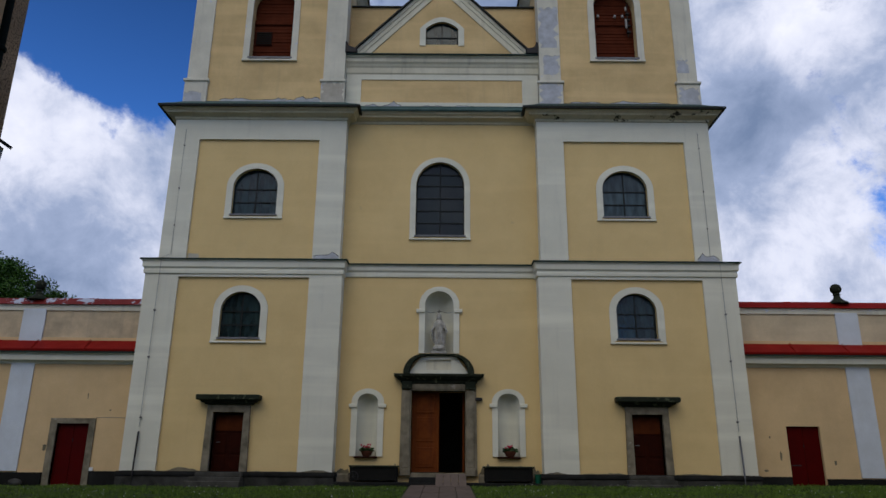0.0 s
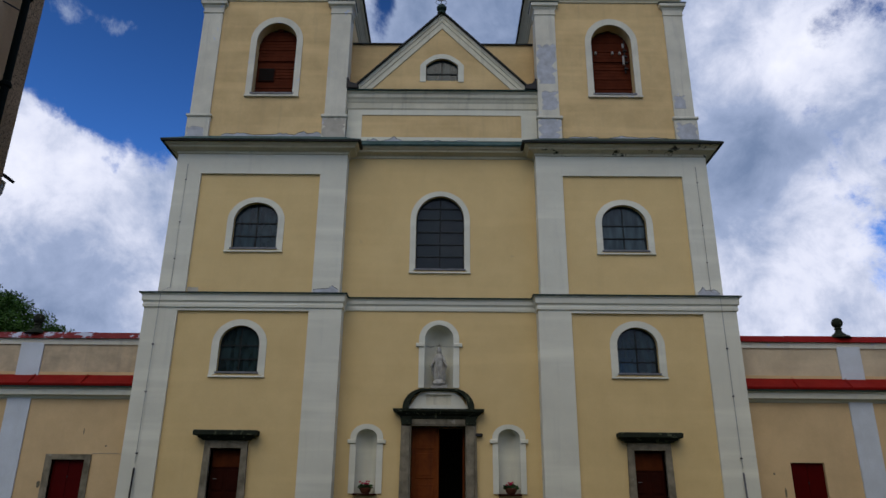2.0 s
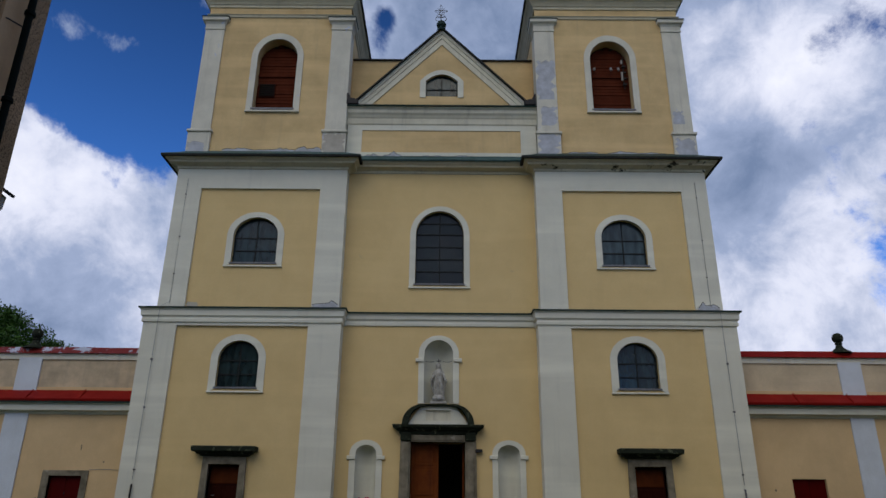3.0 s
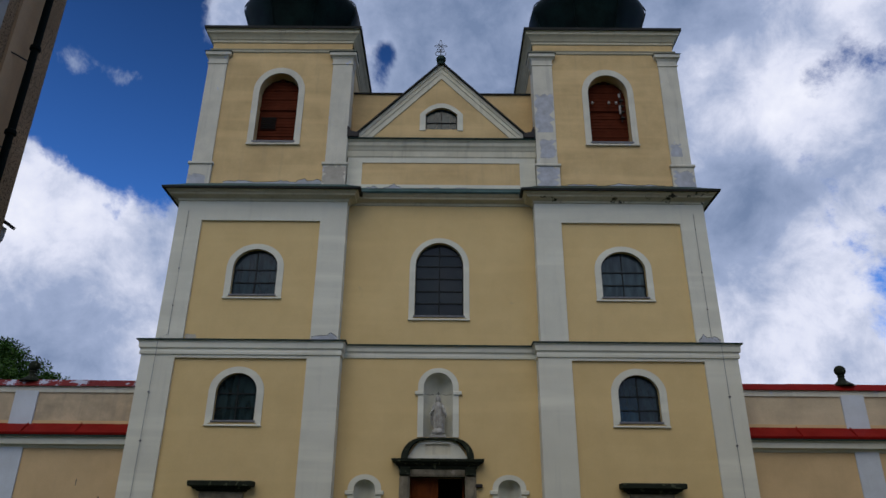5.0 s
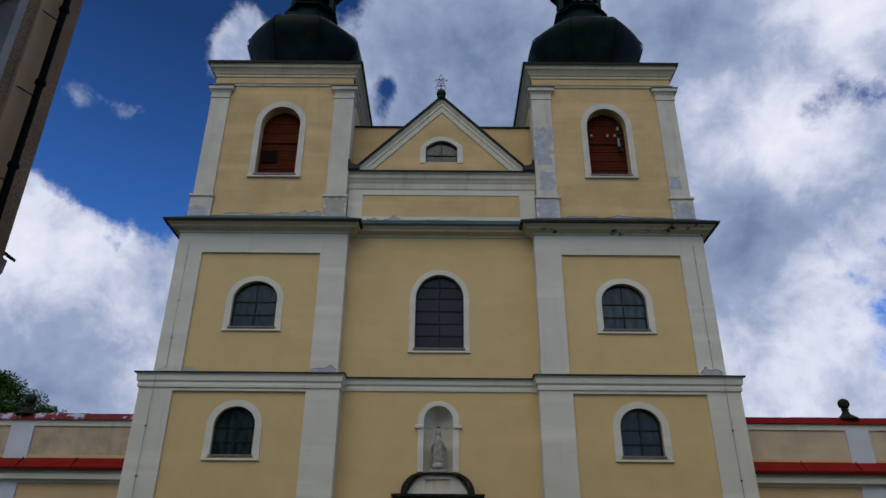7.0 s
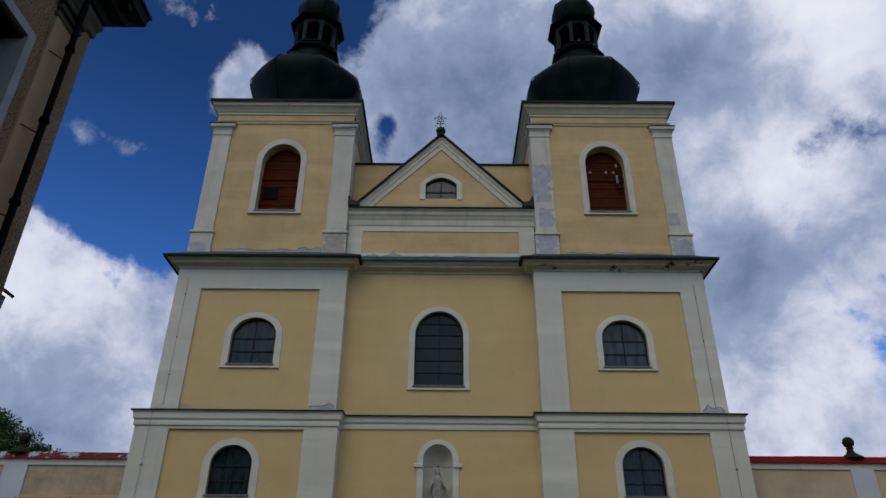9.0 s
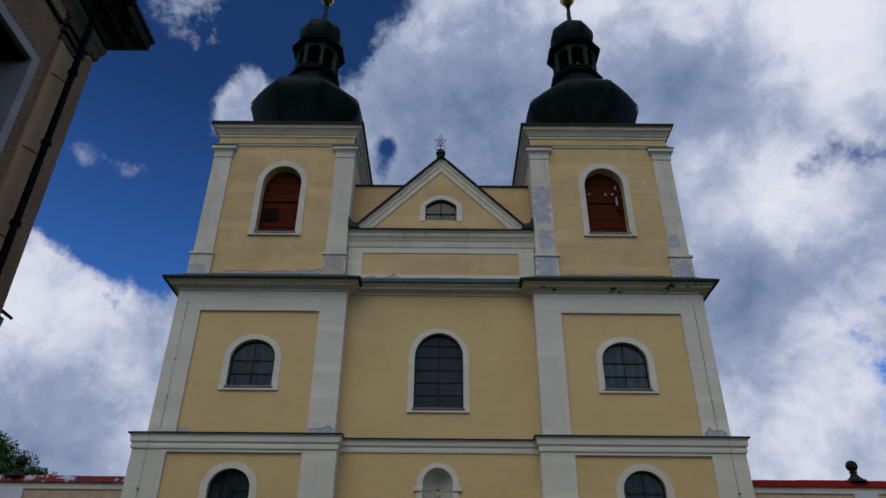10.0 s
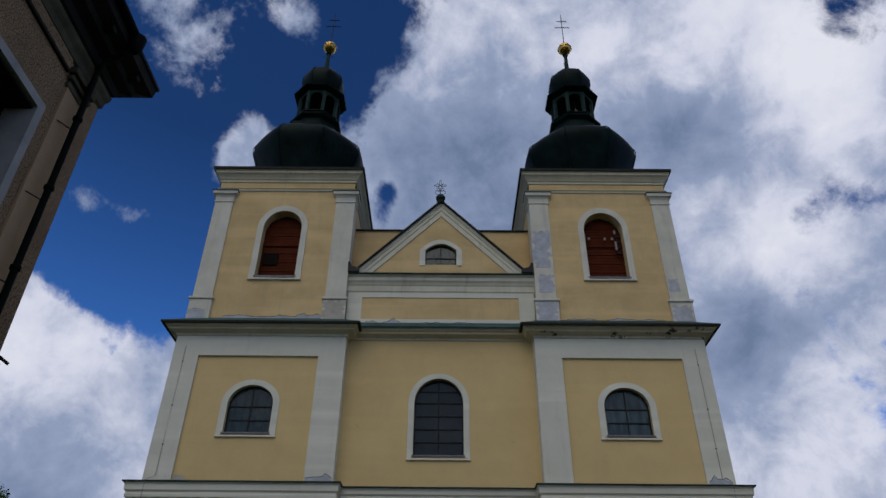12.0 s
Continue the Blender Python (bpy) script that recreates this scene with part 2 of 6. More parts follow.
M_REDROOF = material("red_painted_sheet_roof", (0.24, 0.01, 0.007), (0.17, 0.009, 0.007), 0.5, spec=0.05, grain=18, blotch=1.5, amount=0.8, bump=0.1)
M_REDWORN = material("flaking_red_sheet", (0.19, 0.015, 0.012), (0.12, 0.011, 0.01), 0.55, grain=14, blotch=1.5, amount=0.8, bump=0.1,
                     wear=(0.40, 0.43, 0.52), wear_at=0.535, wear_scale=2.2)
M_REDDOOR = material("dark_red_painted_door", (0.075, 0.002, 0.0015), (0.05, 0.0018, 0.0015), 0.5, spec=0.05, grain=25, blotch=2, amount=0.7, bump=0.1)
M_BROWN = material("brown_stained_oak", (0.17, 0.045, 0.01), (0.1, 0.024, 0.007), 0.55, spec=0.05, grain=30, blotch=3, amount=0.9, bump=0.2, streak=0.5,
                   streak_col=(0.07, 0.022, 0.01))
M_BROWN_DARK = material("dark_red_brown_oak", (0.034, 0.006, 0.0022), (0.02, 0.004, 0.002), 0.55, spec=0.05, grain=30, blotch=3, amount=0.9, bump=0.2)
M_BROWN_MID = material("weathered_brown_oak", (0.10, 0.024, 0.006), (0.06, 0.014, 0.004), 0.6, spec=0.05, grain=30, blotch=3, amount=0.9, bump=0.2)
M_SHUTTER = material("faded_red_brown_boards", (0.098, 0.021, 0.008), (0.062, 0.014, 0.006), 0.75, spec=0.05, grain=30, blotch=2.4, amount=0.9, bump=0.25, rand=0.22)
M_BLACK = material("blackened_timber", (0.006, 0.006, 0.005), (0.014, 0.013, 0.011), 0.85, grain=30, blotch=4, amount=0.8, bump=0.3)
M_VOID = material("unlit_interior_plaster", (0.06, 0.055, 0.05), (0.04, 0.037, 0.033), 0.95, grain=10, blotch=0.5, amount=0.6, bump=0.0)
M_BAR = material("dark_glazing_bar", (0.018, 0.021, 0.02), (0.011, 0.013, 0.012), 0.6, grain=30, blotch=4, amount=0.6, bump=0.0)
M_SLAB = material("worn_paving_slab", (0.155, 0.118, 0.098), (0.105, 0.08, 0.068), 0.9, grain=60, blotch=3, amount=0.9, bump=0.4, rand=0.5)
M_RAMP = material("pale_ramp_boards", (0.19, 0.145, 0.118), (0.13, 0.10, 0.082), 0.85, grain=40, blotch=4, amount=0.9, bump=0.3, rand=0.4)
M_EARTH = material("lawn_soil", (0.034, 0.055, 0.012), (0.018, 0.03, 0.008), 0.95, grain=9, blotch=0.5, amount=0.9, bump=0.6, bump_dist=0.05)
M_TERRA = material("terracotta", (0.12, 0.04, 0.02), (0.08, 0.03, 0.016), 0.85, grain=40, blotch=6, amount=0.7, bump=0.2)
M_PETAL = material("geranium_petals", (0.62, 0.03, 0.10), (0.5, 0.02, 0.06), 0.7, grain=30, blotch=9, amount=0.6, bump=0.0)
M_ROUGHCAST = material("brown_roughcast_render", (0.60, 0.405, 0.235), (0.42, 0.28, 0.16), 0.97, grain=46, blotch=1.3, amount=1.0, bump=1.0, bump_dist=0.05,
                       wear=(0.13, 0.085, 0.048), wear_at=0.525, wear_scale=40)
M_SMOOTH = material("tan_smooth_render", (0.50, 0.335, 0.19), (0.38, 0.255, 0.15), 0.92, grain=30, blotch=1.2, amount=0.8, bump=0.2, streak=0.3,
                    streak_col=(0.2, 0.16, 0.12))
M_GREYFRAME = material("grey_window_surround", (0.40, 0.395, 0.37), (0.27, 0.265, 0.25), 0.85, grain=30, blotch=3, amount=0.7, bump=0.15)
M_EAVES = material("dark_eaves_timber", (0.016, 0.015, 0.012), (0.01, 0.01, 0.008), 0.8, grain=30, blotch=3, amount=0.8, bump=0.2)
M_GUTTER = material("dark_green_downpipe", (0.003, 0.0055, 0.0045), (0.006, 0.009, 0.008), 0.65, metal=0.0, spec=0.04, grain=20, blotch=4, amount=0.6, bump=0.05)
M_DARK_MOULDING = material("dark_olive_moulding", (0.11, 0.095, 0.06), (0.045, 0.042, 0.028), 0.9, grain=30, blotch=2.5, amount=0.9, bump=0.25)
M_ROOFTILE = material("dark_slate_roof", (0.03, 0.03, 0.032), (0.02, 0.02, 0.022), 0.8, grain=18, blotch=2, amount=0.8, bump=0.4)
M_BARK = material("rough_bark", (0.10, 0.075, 0.055), (0.06, 0.045, 0.035), 0.95, grain=14, blotch=3, amount=0.9, bump=0.8, bump_dist=0.04)
M_CABLE = material("dull_grey_conductor", (0.30, 0.30, 0.30), (0.22, 0.22, 0.22), 0.6, metal=0.3, grain=30, blotch=4, amount=0.6, bump=0.0)
M_GREENCAN = material("green_plastic", (0.01, 0.09, 0.05), (0.008, 0.06, 0.035), 0.4, grain=20, blotch=6, amount=0.4, bump=0.0)
M_ENAMEL = material("white_enamel", (0.7, 0.7, 0.68), (0.6, 0.6, 0.58), 0.5, grain=20, blotch=6, amount=0.4, bump=0.0)


def leaf_material(name, a, b_):
    m = bpy.data.materials.new(name)
    m.use_nodes = True
    nt = m.node_tree
    N, L = nt.nodes.new, nt.links.new
    p = nt.nodes["Principled BSDF"]
    g = N("ShaderNodeNewGeometry")
    r = N("ShaderNodeValToRGB")
    r.color_ramp.elements[0].color, r.color_ramp.elements[1].color = (*a, 1), (*b_, 1)
    L(g.outputs["Random Per Island"], r.inputs[0])
    L(r.outputs[0], p.inputs["Base Color"])
    p.inputs["Roughness"].default_value = 0.6
    p.inputs["Specular IOR Level"].default_value = 0.15
    return m


M_LEAF = leaf_material("tree_leaves", (0.014, 0.046, 0.007), (0.062, 0.14, 0.022))
M_GRASS = leaf_material("grass_blades", (0.018, 0.046, 0.005), (0.16, 0.25, 0.035))
M_FOLIAGE = leaf_material("geranium_leaves", (0.02, 0.05, 0.015), (0.05, 0.10, 0.03))
M_DAISY = leaf_material("clover_heads", (0.55, 0.55, 0.5), (0.7, 0.7, 0.65))


def glass_material(name, tint, haze):
    m = bpy.data.materials.new(name)
    m.use_nodes = True
    nt = m.node_tree
    N, L = nt.nodes.new, nt.links.new
    p = nt.nodes["Principled BSDF"]
    g = N("ShaderNodeNewGeometry")
    n = N("ShaderNodeTexNoise")
    n.inputs["Scale"].default_value, n.inputs["Detail"].default_value = 1.0, 7
    mp = N("ShaderNodeMapping")
    mp.inputs["Scale"].default_value = (6.0, 6.0, 1.3)
    L(g.outputs["Position"], mp.inputs[0])
    L(mp.outputs[0], n.inputs["Vector"])
    info = N("ShaderNodeObjectInfo")
    pane_tone = N("ShaderNodeMath")
    pane_tone.operation = "MULTIPLY_ADD"
    L(info.outputs["Random"], pane_tone.inputs[0])
    pane_tone.inputs[1].default_value = 0.16
    L(n.outputs[0], pane_tone.inputs[2])
    r = N("ShaderNodeValToRGB")
    r.color_ramp.elements[0].position, r.color_ramp.elements[1].position = 0.38, 0.85
    r.color_ramp.elements[0].color = (*[c * 0.3 for c in tint], 1)
    r.color_ramp.elements[1].color = (*tint, 1)
    L(pane_tone.outputs[0], r.inputs[0])
    L(r.outputs[0], p.inputs["Base Color"])
    p.inputs["Roughness"].default_value = 0.06
    p.inputs["IOR"].default_value = 1.5
    p.inputs["Transmission Weight"].default_value = 1.0 - haze
    p.inputs["Specular IOR Level"].default_value = 0.38
    bn = N("ShaderNodeBump")
    bn.inputs["Strength"].default_value, bn.inputs["Distance"].default_value = 0.25, 0.02
    n2 = N("ShaderNodeTexNoise")
    n2.inputs["Scale"].default_value = 3.0
    L(g.outputs["Position"], n2.inputs["Vector"])
    L(n2.outputs[0], bn.inputs["Height"])
    L(bn.outputs[0], p.inputs["Normal"])
    return m


# diffuse tint makes up for sky reflection that the gloss lacks
M_GLASS = glass_material("sky_tinted_window_glass", (0.045, 0.080, 0.084), 0.75)
# paler copy: bluish sky reflection painted into one tower's middle window
M_GLASS_SKY = glass_material("sky_pale_window_glass", (0.085, 0.135, 0.15), 0.75)
M_GLASS_DARK = glass_material("dark_leaded_glass", (0.030, 0.042, 0.038), 0.75)


# ---- building helpers ----
def thing(name, loc, label, category, group="", kind=""):
    ob = new(name)
    ob.location = loc
    return tagged(ob, label, category, group, kind)


def part(name, bm, mat, parent, label="", smooth=False, weld=True):
    """Link a bmesh, built in world places, as one mesh under a thing or under a part."""
    if weld:
        bmesh.ops.remove_doubles(bm, verts=bm.verts, dist=0.0004)
    bmesh.ops.recalc_face_normals(bm, faces=bm.faces)
    me = bpy.data.meshes.new(name)
    bm.to_mesh(me)
    bm.free()
    me.materials.append(mat)
    if smooth:
        for p in me.polygons:
            p.use_smooth = True
        me.set_sharp_from_angle(angle=radians(27))
    ob = new(name, me)
    if parent is not None:
        ob.parent = parent
        if parent.type == "EMPTY":
            ob.location = -parent.location
    return tagged(ob, label) if label else ob


def structure(name, bm, mat, label, category):
    return tagged(part(name, bm, mat, None), label, category, kind="structure")


def box(bm, x0, x1, y0, y1, z0, z1):
    vs = [bm.verts.new((x, y, z)) for x in (x0, x1) for y in (y0, y1) for z in (z0, z1)]
    for f in ((0, 1, 3, 2), (4, 6, 7, 5), (0, 4, 5, 1), (2, 3, 7, 6), (0, 2, 6, 4), (1, 5, 7, 3)):
        bm.faces.new([vs[i] for i in f])


def boxes(*args):
    bm = bmesh.new()
    for a in args:
        box(bm, *a)
    return bm


def bevel(bm, width, segments=1):
    bmesh.ops.bevel(bm, geom=[e for e in bm.edges], offset=width, segments=segments, affect="EDGES", clamp_overlap=True)
    return bm


def prism(bm, pts, y0, y1):
    """A plate: outline in x and z, between two depths."""
    a = [bm.verts.new((x, y0, z)) for x, z in pts]
    b = [bm.verts.new((x, y1, z)) for x, z in pts]
    bm.faces.new(a)
    bm.faces.new(b[::-1])
    for i in range(len(pts)):
        j = (i + 1) % len(pts)
        bm.faces.new((a[i], b[i], b[j], a[j]))
    return bm


def arch(cx, hw, zb, zs, top, n=18):
    """Outline of an arched opening, from its lower right corner over the top to its lower left."""
    pts = [(cx + hw, zb)]
    for i in range(n + 1):
        a = math.pi * i / n
        pts.append((cx + hw * math.cos(a), zs + (top - zs) * math.sin(a)))
    return pts + [(cx - hw, zb)]


def segment(cx, hw, zb, zs, top, n=14):
    pts = [(cx + hw, zb)]
    for i in range(n + 1):
        u = 1 - 2 * i / n
        pts.append((cx + hw * u, zs + (top - zs) * (1 - u * u)))
    return pts + [(cx - hw, zb)]


def ring(bm, outer, inner, y0, y1, close=False):
    """A band between two outlines of as many points, proud from depth y1 out to y0."""
    rows = []
    for pts, y in ((outer, y1), (outer, y0), (inner, y0), (inner, y1)):
        rows.append([bm.verts.new((x, y, z)) for x, z in pts])
    n = len(outer)
    for a, b in zip(rows, rows[1:]):
        for i in range(n if close else n - 1):
            j = (i + 1) % n
            bm.faces.new((a[i], a[j], b[j], b[i]))
    if not close:
        for i in (0, n - 1):
            bm.faces.new([r[i] for r in rows])
    return bm


def cell(bm, x0, x1, z0, z1, yf, yb, hole=None):
    """A piece of wall with front, back and, where given, an opening through it."""
    def flat(pts):
        for y in (yf, yb):
            bm.faces.new([bm.verts.new((x, y, z)) for x, z in pts])
    if not hole:
        flat([(x0, z0), (x1, z0), (x1, z1), (x0, z1)])
        return bm
    zb, n = hole[0][1], len(hole)
    xr, xl = hole[0][0], hole[-1][0]
    flat([(x0, z0), (xl, z0), (xl, zb), (x0, zb)])
    flat([(xl, z0), (xr, z0), (xr, zb), (xl, zb)])
    flat([(xr, z0), (x1, z0), (x1, zb), (xr, zb)])
    k = len(hole) // 2
    flat([(xr, zb), (x1, zb), (x1, z1), (hole[1][0], z1), hole[1]])
    flat([(x0, zb), (xl, zb), hole[-2], (hole[-2][0], z1), (x0, z1)])
    for a, b in zip(hole[1:-1], hole[2:-1]):
        flat([a, (a[0], z1), (b[0], z1), b])
    for a, b in zip(hole, hole[1:] + hole[:1]):
        bm.faces.new([bm.verts.new((p[0], y, p[1])) for p, y in ((a, yf), (b, yf), (b, yb), (a, yb))])
    return bm


def sweep(bm, path, profile, cap=True):
    """Run a moulding along a plan line; out is to the right of the way. profile: (out, height) from bottom to top."""
    n = len(path)
    rows = []
    for i, (x, y) in enumerate(path):
        def normal(p, q):
            dx, dy = q[0] - p[0], q[1] - p[1]
            l = math.hypot(dx, dy)
            return dy / l, -dx / l
        if i == 0:
            m = normal(path[0], path[1])
        elif i == n - 1:
            m = normal(path[-2], path[-1])
        else:
            a, b = normal(path[i - 1], path[i]), normal(path[i], path[i + 1])
            k = 1 + a[0] * b[0] + a[1] * b[1]
            m = ((a[0] + b[0]) / k, (a[1] + b[1]) / k)
        rows.append([bm.verts.new((x + m[0] * o, y + m[1] * o, z)) for o, z in profile])
    for a, b in zip(rows, rows[1:]):
        for i in range(len(profile) - 1):
            bm.faces.new((a[i], b[i], b[i + 1], a[i + 1]))
    if cap:
        bm.faces.new(rows[0])
        bm.faces.new(rows[-1][::-1])
    return bm


def lathe(bm, profile, centre, n=24, turn=0.0, flats=False):
    """Turn a (radius, height) line round an upright axis. flats: the radius is to the flat sides."""
    k = 1 / math.cos(math.pi / n) if flats else 1.0
    rows = []
    for r, z in profile:
        rows.append([bm.verts.new((centre[0] + r * k * math.cos(turn + 2 * math.pi * i / n),
                                   centre[1] + r * k * math.sin(turn + 2 * math.pi * i / n), centre[2] + z)) for i in range(n)])
    for a, b in zip(rows, rows[1:]):
        for i in range(n):
            j = (i + 1) % n
            bm.faces.new((a[i], a[j], b[j], b[i]))
    bm.faces.new(rows[0][::-1])
    bm.faces.new(rows[-1])
    return bm


def rounded_octagon(bm, profile, centre, n=40, edge=0.62):
    """Turned body whose plan is an octagon, flats to the front, with softened corners."""
    rows = []
    for r, z in profile:
        row = []
        for i in range(n):
            a = 2 * math.pi * i / n
            w = (a + math.pi / 8) % (math.pi / 4) - math.pi / 8
            k = 1 - edge + edge / math.cos(w)
            row.append(bm.verts.new((centre[0] + r * k * math.cos(a), centre[1] + r * k * math.sin(a), centre[2] + z)))
        rows.append(row)
    for a, b in zip(rows, rows[1:]):
        for i in range(n):
            j = (i + 1) % n
            bm.faces.new((a[i], a[j], b[j], b[i]))
    bm.faces.new(rows[0][::-1])
    bm.faces.new(rows[-1])
    return bm


def tube(bm, pts, r, n=8):
    pts = [Vector(p) for p in pts]
    rows = []
    for i, p in enumerate(pts):
        d = (pts[min(i + 1, len(pts) - 1)] - pts[max(i - 1, 0)]).normalized()
        q = d.to_track_quat("Z", "Y")
        rows.append([bm.verts.new(p + q @ Vector((r * math.cos(2 * math.pi * k / n), r * math.sin(2 * math.pi * k / n), 0))) for k in range(n)])
    for a, b in zip(rows, rows[1:]):
        for k in range(n):
            bm.faces.new((a[k], a[(k + 1) % n], b[(k + 1) % n], b[k]))
    bm.faces.new(rows[0][::-1])
    bm.faces.new(rows[-1])
    return bm


# ---- ground ----
def ground_z(y, x=0.0):
    """The lawn falls gently away from the church, and a little to one side."""
    tilt = 0.0075 * max(-16.0, min(16.0, x))
    return tilt + (0.02 if y > -0.4 else max(-0.75, 0.02 + (y + 0.4) * 0.032))


bm = bmesh.new()
ys = [-3000, -200, -30, -25, -18, -12, -8, -5, -3, -1.5, -0.4, 0.5, 8, 30, 200, 3000]
xs = [-3000, -200, -40, -20, -10, 0, 10, 20, 40, 200, 3000]
grid = [[bm.verts.new((x, y, ground_z(y, x))) for x in xs] for y in ys]
for a, b in zip(grid, grid[1:]):
    for i in range(len(xs) - 1):
        bm.faces.new((a[i], a[i + 1], b[i + 1], b[i]))
structure("ground", bm, M_EARTH, "short green lawn sloping gently up to the church", "ground")

# ---- unseen walls added beside and behind the viewer, to shade the lower front ----
shade_walls = bmesh.new()
box(shade_walls, 21.0, 21.6, -44.0, -3.0, -1.0, 9.5)
box(shade_walls, -40.0, 21.6, -44.6, -44.0, -1.5, 9.0)
structure("wall_south", shade_walls, M_PEACH, "plain peach walls added out of view to hold back low sky light", "wall")

# ---- church ----
church = thing("church", (0, 3, 0), "twin-towered baroque church with ochre plaster and white pilasters", "church")
WALL_BACK = 0.75      # inner face of the front wall
CY = 0.6              # front of the recessed middle bay


def glazed_window(cx, hw, zb, zs, top, yf, edge, drop, bars, glass, outline=arch, sill=True, label="", deep=0.20):
    """Arched window: white surround, sky-tinted panes in dark bars, and a sill."""
    inner = outline(cx, hw, zb, zs, top)
    outer = outline(cx, hw + edge, zb - drop, zs, top + edge * 0.9)
    win = part("window", ring(bmesh.new(), outer, [(x, z if 0 < i < len(inner) - 1 else zb - drop * (1 if not sill else 0.35)) for i, (x, z) in enumerate(inner)],
                              yf - 0.035, yf + 0.01), M_WHITE, church, label)

    def half_width(z):
        if z <= zs:
            return hw
        if outline is arch:
            return hw * math.sqrt(max(0.0, 1 - ((z - zs) / (top - zs)) ** 2))
        return hw * math.sqrt(max(0.0, 1 - (z - zs) / (top - zs)))
    # each pane sits a little askew in its putty
    rnd = random.Random(int(cx * 31 + zb * 7))
    lines = [zb] + list(bars) + [top - 0.012]
    for z0, z1 in zip(lines, lines[1:]):
        for u in (-1, 1):
            side_ = [(cx + u * half_width(z0 + (z1 - z0) * k / 8), z0 + (z1 - z0) * k / 8) for k in range(9)]
            b = prism(bmesh.new(), [(cx, z1), (cx, z0)] + side_, yf + deep, yf + deep + 0.008)
            tx, tz = rnd.uniform(-0.012, 0.012), rnd.uniform(-0.014, 0.014)
            for v in b.verts:
                v.co.y += tx * (v.co.x - cx - u * hw / 2) + tz * (v.co.z - (z0 + z1) / 2)
            part("pane", b, glass, win)
    b = bmesh.new()
    r = 0.022
    rim = outline(cx, hw - 0.045, zb + 0.05, zs, top - 0.045)
    ring(b, inner, rim, yf + deep - 0.04, yf + deep + 0.005)
    part("frame", b, M_BAR, win)
    part("glazing_bar", boxes((cx - r, cx + r, yf + deep - 0.03, yf + deep - 0.002, zb, top - 0.02)), M_BAR, win)
    for z in bars:
        w = half_width(z)
        part("glazing_bar", boxes((cx - w, cx + w, yf + deep - 0.034, yf + deep - 0.003, z - r, z + r)), M_BAR, win)
    if sill:
        part("sill", bevel(boxes((cx - hw - edge - 0.02, cx + hw + edge + 0.02, yf - 0.075, yf + 0.02, zb - drop - 0.03, zb - drop + 0.035)), 0.012),
             M_WHITE, win)
        part("sill_ledge", bevel(boxes((cx - hw - 0.05, cx + hw + 0.05, yf - 0.06, yf + deep, zb - 0.07, zb)), 0.01), M_IRON_GREY, win, "narrow grey metal ledge")
    return win


TOWERS = (-1, 1)
COURSE = [(0.0, 7.40), (0.05, 7.42), (0.06, 7.52), (0.045, 7.54), (0.045, 7.60), (0.10, 7.66), (0.11, 7.84), (0.15, 7.90), (0.15, 7.93)]
COURSE_CAP = [(0.10, 7.925), (0.19, 7.915), (0.20, 7.965), (-0.18, 8.03)]
CORNICE = [(0.0, 13.74), (0.04, 13.76), (0.05, 13.84), (0.13, 13.88), (0.30, 13.92), (0.32, 13.98), (0.41, 14.03), (0.46, 14.10)]
CORNICE_CAP = [(0.40, 14.095), (0.56, 14.075), (0.58, 14.15), (-0.25, 14.42)]
UPPER = [(0.0, 21.90), (0.045, 21.92), (0.05, 22.02), (0.09, 22.06), (0.13, 22.14), (0.20, 22.24), (0.28, 22.31), (0.285, 22.42), (0.34, 22.48)]
UPPER_CAP = [(0.28, 22.47), (0.385, 22.465), (0.40, 22.585), (-1.4, 22.95)]


